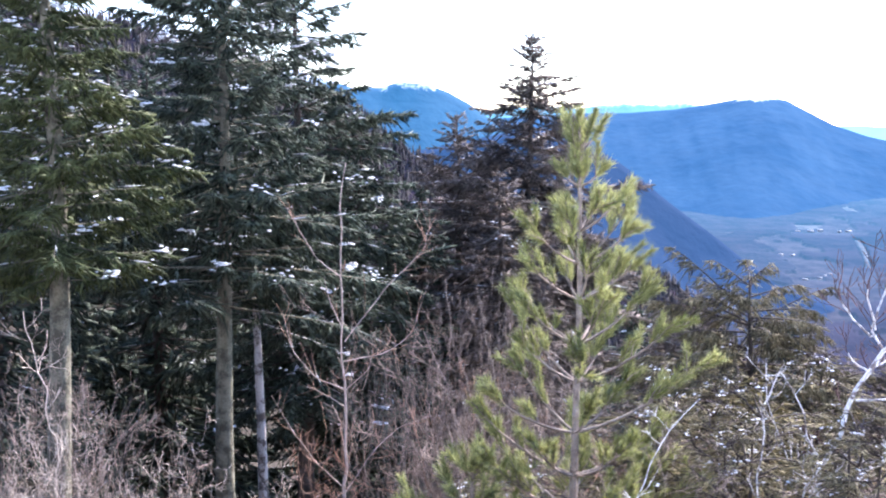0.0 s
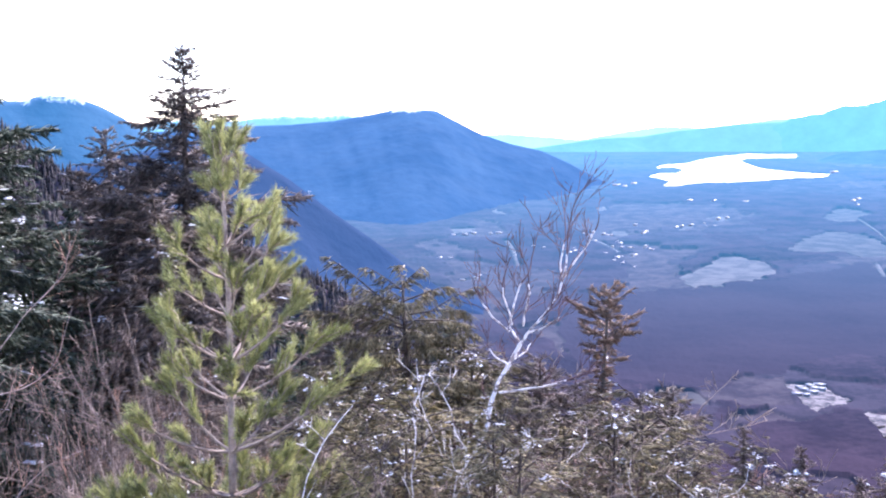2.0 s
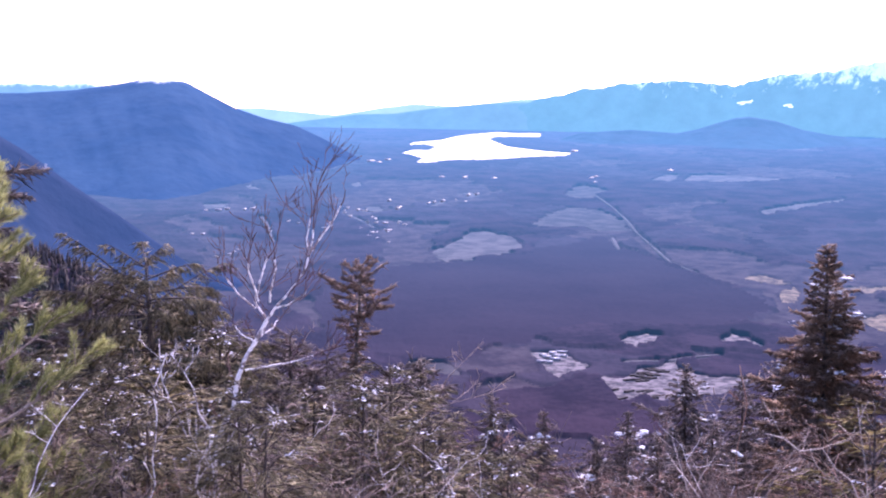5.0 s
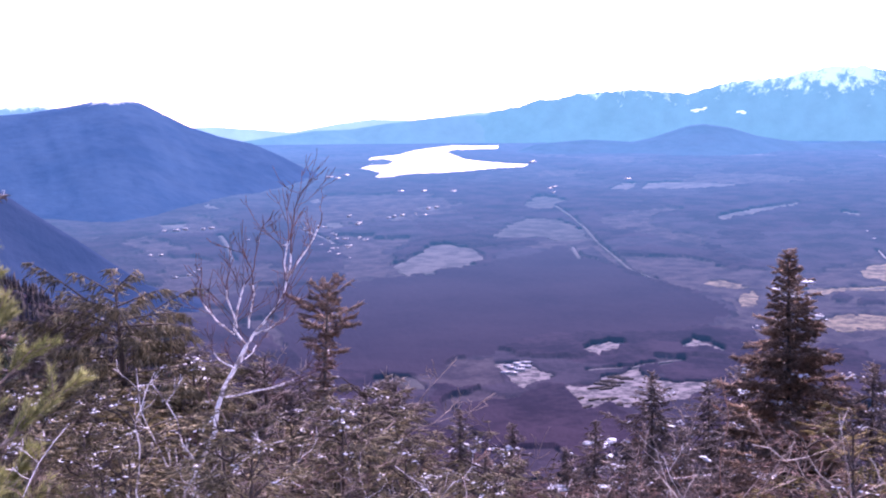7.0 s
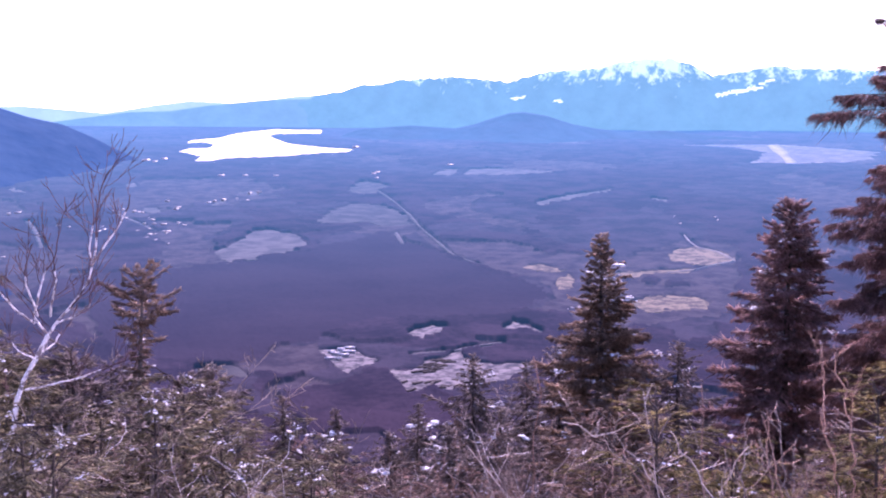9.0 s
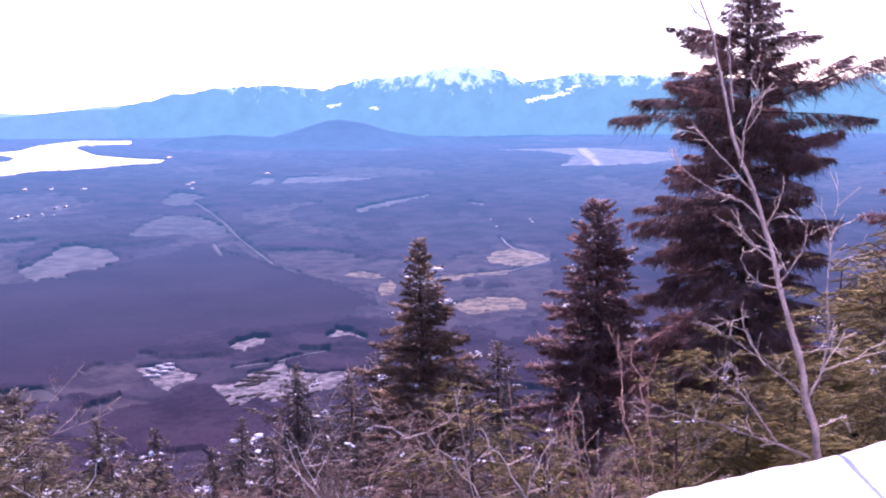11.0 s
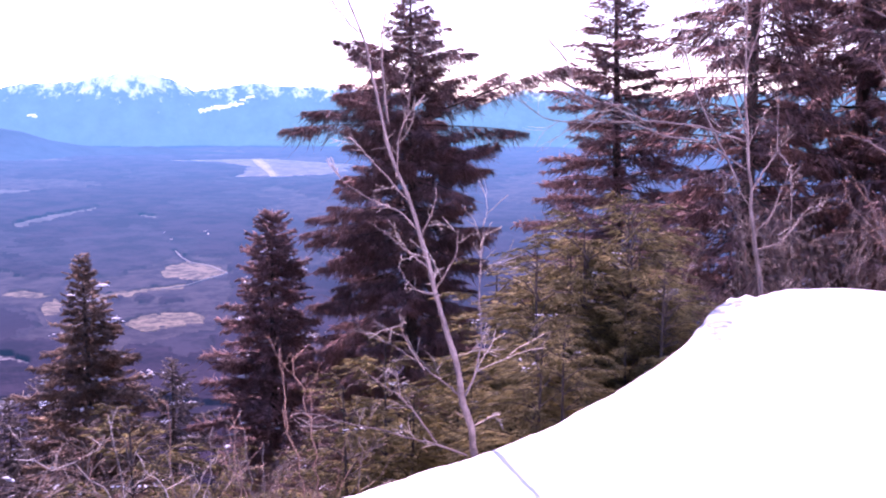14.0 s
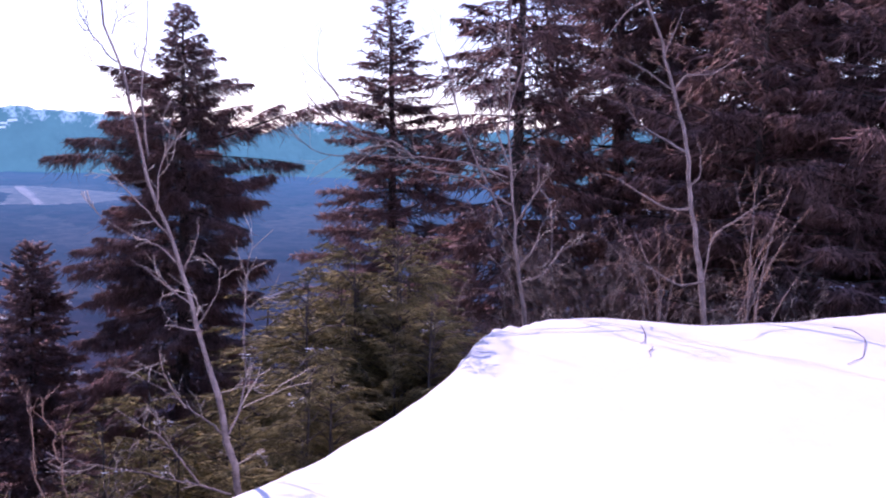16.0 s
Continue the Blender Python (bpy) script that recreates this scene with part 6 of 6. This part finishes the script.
# brush: a few bushes, repeated along the slope
BROWN = shrub_master("brush_shrub", "tangled leafless brown shrub", M_TWIG, 2.2, 11, 71, r=0.0048)
PALE = shrub_master("brush_shrub", "tangled leafless pale shrub", M_TWIG_PALE, 2.2, 10, 72, wig=0.3, r=0.0046)
BONE = shrub_master("brush_shrub", "sparse shrub of pale crooked dead stems", M_BIRCH, 2.2, 5, 76, depth=2, kids=4, r=0.0046, wig=0.3)
RED = shrub_master("brush_shrub", "thin reddish leafless shrub", M_TWIG_RED, 2.2, 6, 73, kids=4, r=0.005)
HEM = hemlock_master("hemlock_bush", "arching hemlock bush with yellow-green sprays", M_HEMLOCK, 3.2, 1.4, 74, per=4, gap=0.21, snow=5, twig=0.023, thick=0.0062, bark=M_BARK_DARK)
HEM2 = hemlock_master("hemlock_bush", "hemlock bush with olive drooping sprays and snow", M_OLIVE, 3.2, 1.2, 75, bark=M_BARK_DARK)
HEM3 = hemlock_master("hemlock_bush", "hemlock bush with reddish-brown sprays and flecks of snow", M_BUSH_RED, 3.2, 1.2, 77, bark=M_BARK_DARK)


def plant(master, az, r, top_el, turn, first=False, stretch=1.0):
    x, y = polar(az, r)
    zg = float(ground_z(x, y)) - 0.05
    size = {"brush_shrub": 2.5, "hemlock_bush": 3.3}[master.name.split(".")[0]]
    k = max(0.35, (EYE + r * math.tan(math.radians(top_el)) - zg) / size)
    m = Matrix.LocRotScale((x, y, zg), Euler((0, 0, turn)), (k * stretch, k * stretch, k))
    if first:
        master.matrix_basis = m
        return master
    c = copy_thing(master, m)
    c.scale = (k * stretch, k * stretch, k)
    return c


spots = np.random.default_rng(80)
BRUSH = {id(BROWN): 0, id(PALE): 0, id(RED): 0, id(BONE): 0, id(HEM): 0, id(HEM2): 0, id(HEM3): 0}


def scatter(kinds, az0, az1, r0, r1, el0, el1, count, wide=1.0):
    for _ in range(count):
        m = kinds[int(spots.integers(len(kinds)))]
        plant(m, spots.uniform(az0, az1), spots.uniform(r0, r1), spots.uniform(el0, el1), spots.uniform(0, 6.28), first=BRUSH[id(m)] == 0, stretch=wide * spots.uniform(0.8, 1.2))
        BRUSH[id(m)] += 1


scatter([BROWN, PALE, PALE], -25.5, -17, 5.5, 8, -13, -10, 11, wide=0.7)
scatter([PALE, BROWN, PALE], -25, -16, 4.5, 5.5, -19, -15.5, 7, wide=0.75)
scatter([RED, BROWN, BROWN], -1, 4, 7, 11, -12, -8, 7, wide=0.6)
scatter([BROWN, HEM2], -1, 4, 5, 6.5, -19, -16, 5)
scatter([PALE, PALE, BROWN], 9, 20, 4.8, 6.2, -16, -11.5, 10)
scatter([HEM2, BROWN, RED, PALE], 10, 20, 8, 12, -11.5, -9.8, 14)
scatter([HEM2, PALE, BROWN, RED], 10, 22, 5.5, 7.5, -16, -12.5, 17)
scatter([HEM2, RED, PALE, BROWN], 19, 31, 7, 10, -14.8, -12.6, 21)
scatter([HEM2, BROWN, PALE, PALE], 22, 36, 5, 7, -18.5, -15.8, 18)
scatter([HEM3, HEM3, RED], 33, 47, 7, 12, -20, -18, 13)
scatter([RED, RED, BROWN], 46, 58, 6, 8, -17, -13, 8)
scatter([HEM3, HEM, RED, RED], 50, 66, 6.0, 10, -17.5, -13.5, 17)
scatter([HEM2, HEM2, BROWN, RED], 13.5, 22, 4.7, 5.4, -15.8, -14.2, 9)
scatter([HEM2, HEM], 11, 16.5, 6.0, 7.5, -13, -11.5, 5)
scatter([HEM3, RED, RED], 40, 60, 5.0, 6.2, -19, -17, 8)
scatter([HEM], 66, 75, 6.6, 8.5, -15, -10, 6)
scatter([HEM, HEM, HEM], 74, 79, 8.0, 10, -8, -5, 6)
scatter([HEM, HEM], 78, 84.5, 8.6, 10.5, -6.5, -2.2, 9)
scatter([HEM], 75.5, 79.5, 6.3, 7.3, -13.5, -9.5, 5)
scatter([HEM, HEM], 79.5, 84, 7.6, 9.0, -9.5, -6, 5)
scatter([BONE], 12, 19, 5.0, 6.5, -17, -14.5, 3)
scatter([BONE], 38, 60, 6.0, 8.5, -19.5, -17.5, 3)
scatter([RED, RED, BROWN], 44, 66, 4.8, 6, -18.5, -15, 9)
scatter([PALE, BONE, RED], 41, 63, 4.6, 6.0, -19.5, -16, 13)
scatter([PALE, BONE, RED], 20, 40, 4.6, 6.5, -19.5, -16, 13)
scatter([BROWN, RED], -3, 3, 9, 12, -10.5, -5.5, 6, wide=0.5)
scatter([PALE], 97, 104, 11.5, 13, -4.5, -1, 4)
scatter([BROWN], 86, 95, 11.5, 13, -6, -2, 5)

# ---------------------------------------------------------------- far woods
M_WOODS = material("shaded_spruces", (0.045, 0.043, 0.046), (0.11, 0.095, 0.085), 0.02, 0.9, 0.0, 0.5, island=0.5, spec=0.0)


def woods(name, pts, h, mat, label, sides=5):
    """Many small conifers as one mesh: three ragged tiers each."""
    g = np.random.default_rng(90)
    p = np.asarray(pts, float)
    m = len(p)
    hh = h * g.uniform(0.4, 1.35, m)
    a = np.arange(sides) * 2 * np.pi / sides
    wr = hh * g.uniform(0.13, 0.24, m)
    lean = g.normal(size=(m, 2)) * 0.04
    V, F = [], []
    for n_, (z0, z1, w) in enumerate(((-0.1, 0.5, 1.0), (0.25, 0.78, 0.72), (0.55, 1.0, 0.42))):
        v = np.empty((m, sides + 1, 3))
        for k in range(sides):
            j = g.uniform(0.6, 1.4, m)
            v[:, k, 0] = p[:, 0] + np.cos(a[k] + n_) * wr * j * w
            v[:, k, 1] = p[:, 1] + np.sin(a[k] + n_) * wr * j * w
            v[:, k, 2] = p[:, 2] + hh * (z0 + g.normal(size=m) * 0.03)
        v[:, sides] = p + np.stack([lean[:, 0] * hh * z1, lean[:, 1] * hh * z1, hh * z1], 1)
        t = np.array([[k, (k + 1) % sides, sides] for k in range(sides)])
        F.append((np.arange(m)[:, None, None] * (sides + 1) + t[None]).reshape(-1, 3) + n_ * m * (sides + 1))
        V.append(v.reshape(-1, 3))
    return tagged(new(name, mesh_from(name, np.concatenate(V), np.concatenate(F), mat)), label, "forest", kind="stuff")


g9 = np.random.default_rng(91)
n8 = 15000
rs, as_ = g9.uniform(330, 462, n8), g9.uniform(-25, 24, n8)
xs, ys = rs * np.sin(np.radians(as_)), rs * np.cos(np.radians(as_))
woods("slope_woods", np.stack([xs, ys, ground_z(xs, ys)], 1), 5.2, M_WOODS, "dark spruces on the near shoulder of the mountain", 4)
n7 = 3500
rs, as_ = g9.uniform(45, 330, n7), g9.uniform(10, 75, n7)
xs, ys = rs * np.sin(np.radians(as_)), rs * np.cos(np.radians(as_))
woods("slope_woods", np.stack([xs, ys, ground_z(xs, ys)], 1), 7.0, M_WOODS, "dark spruces far down the slope below the lookout", 5)
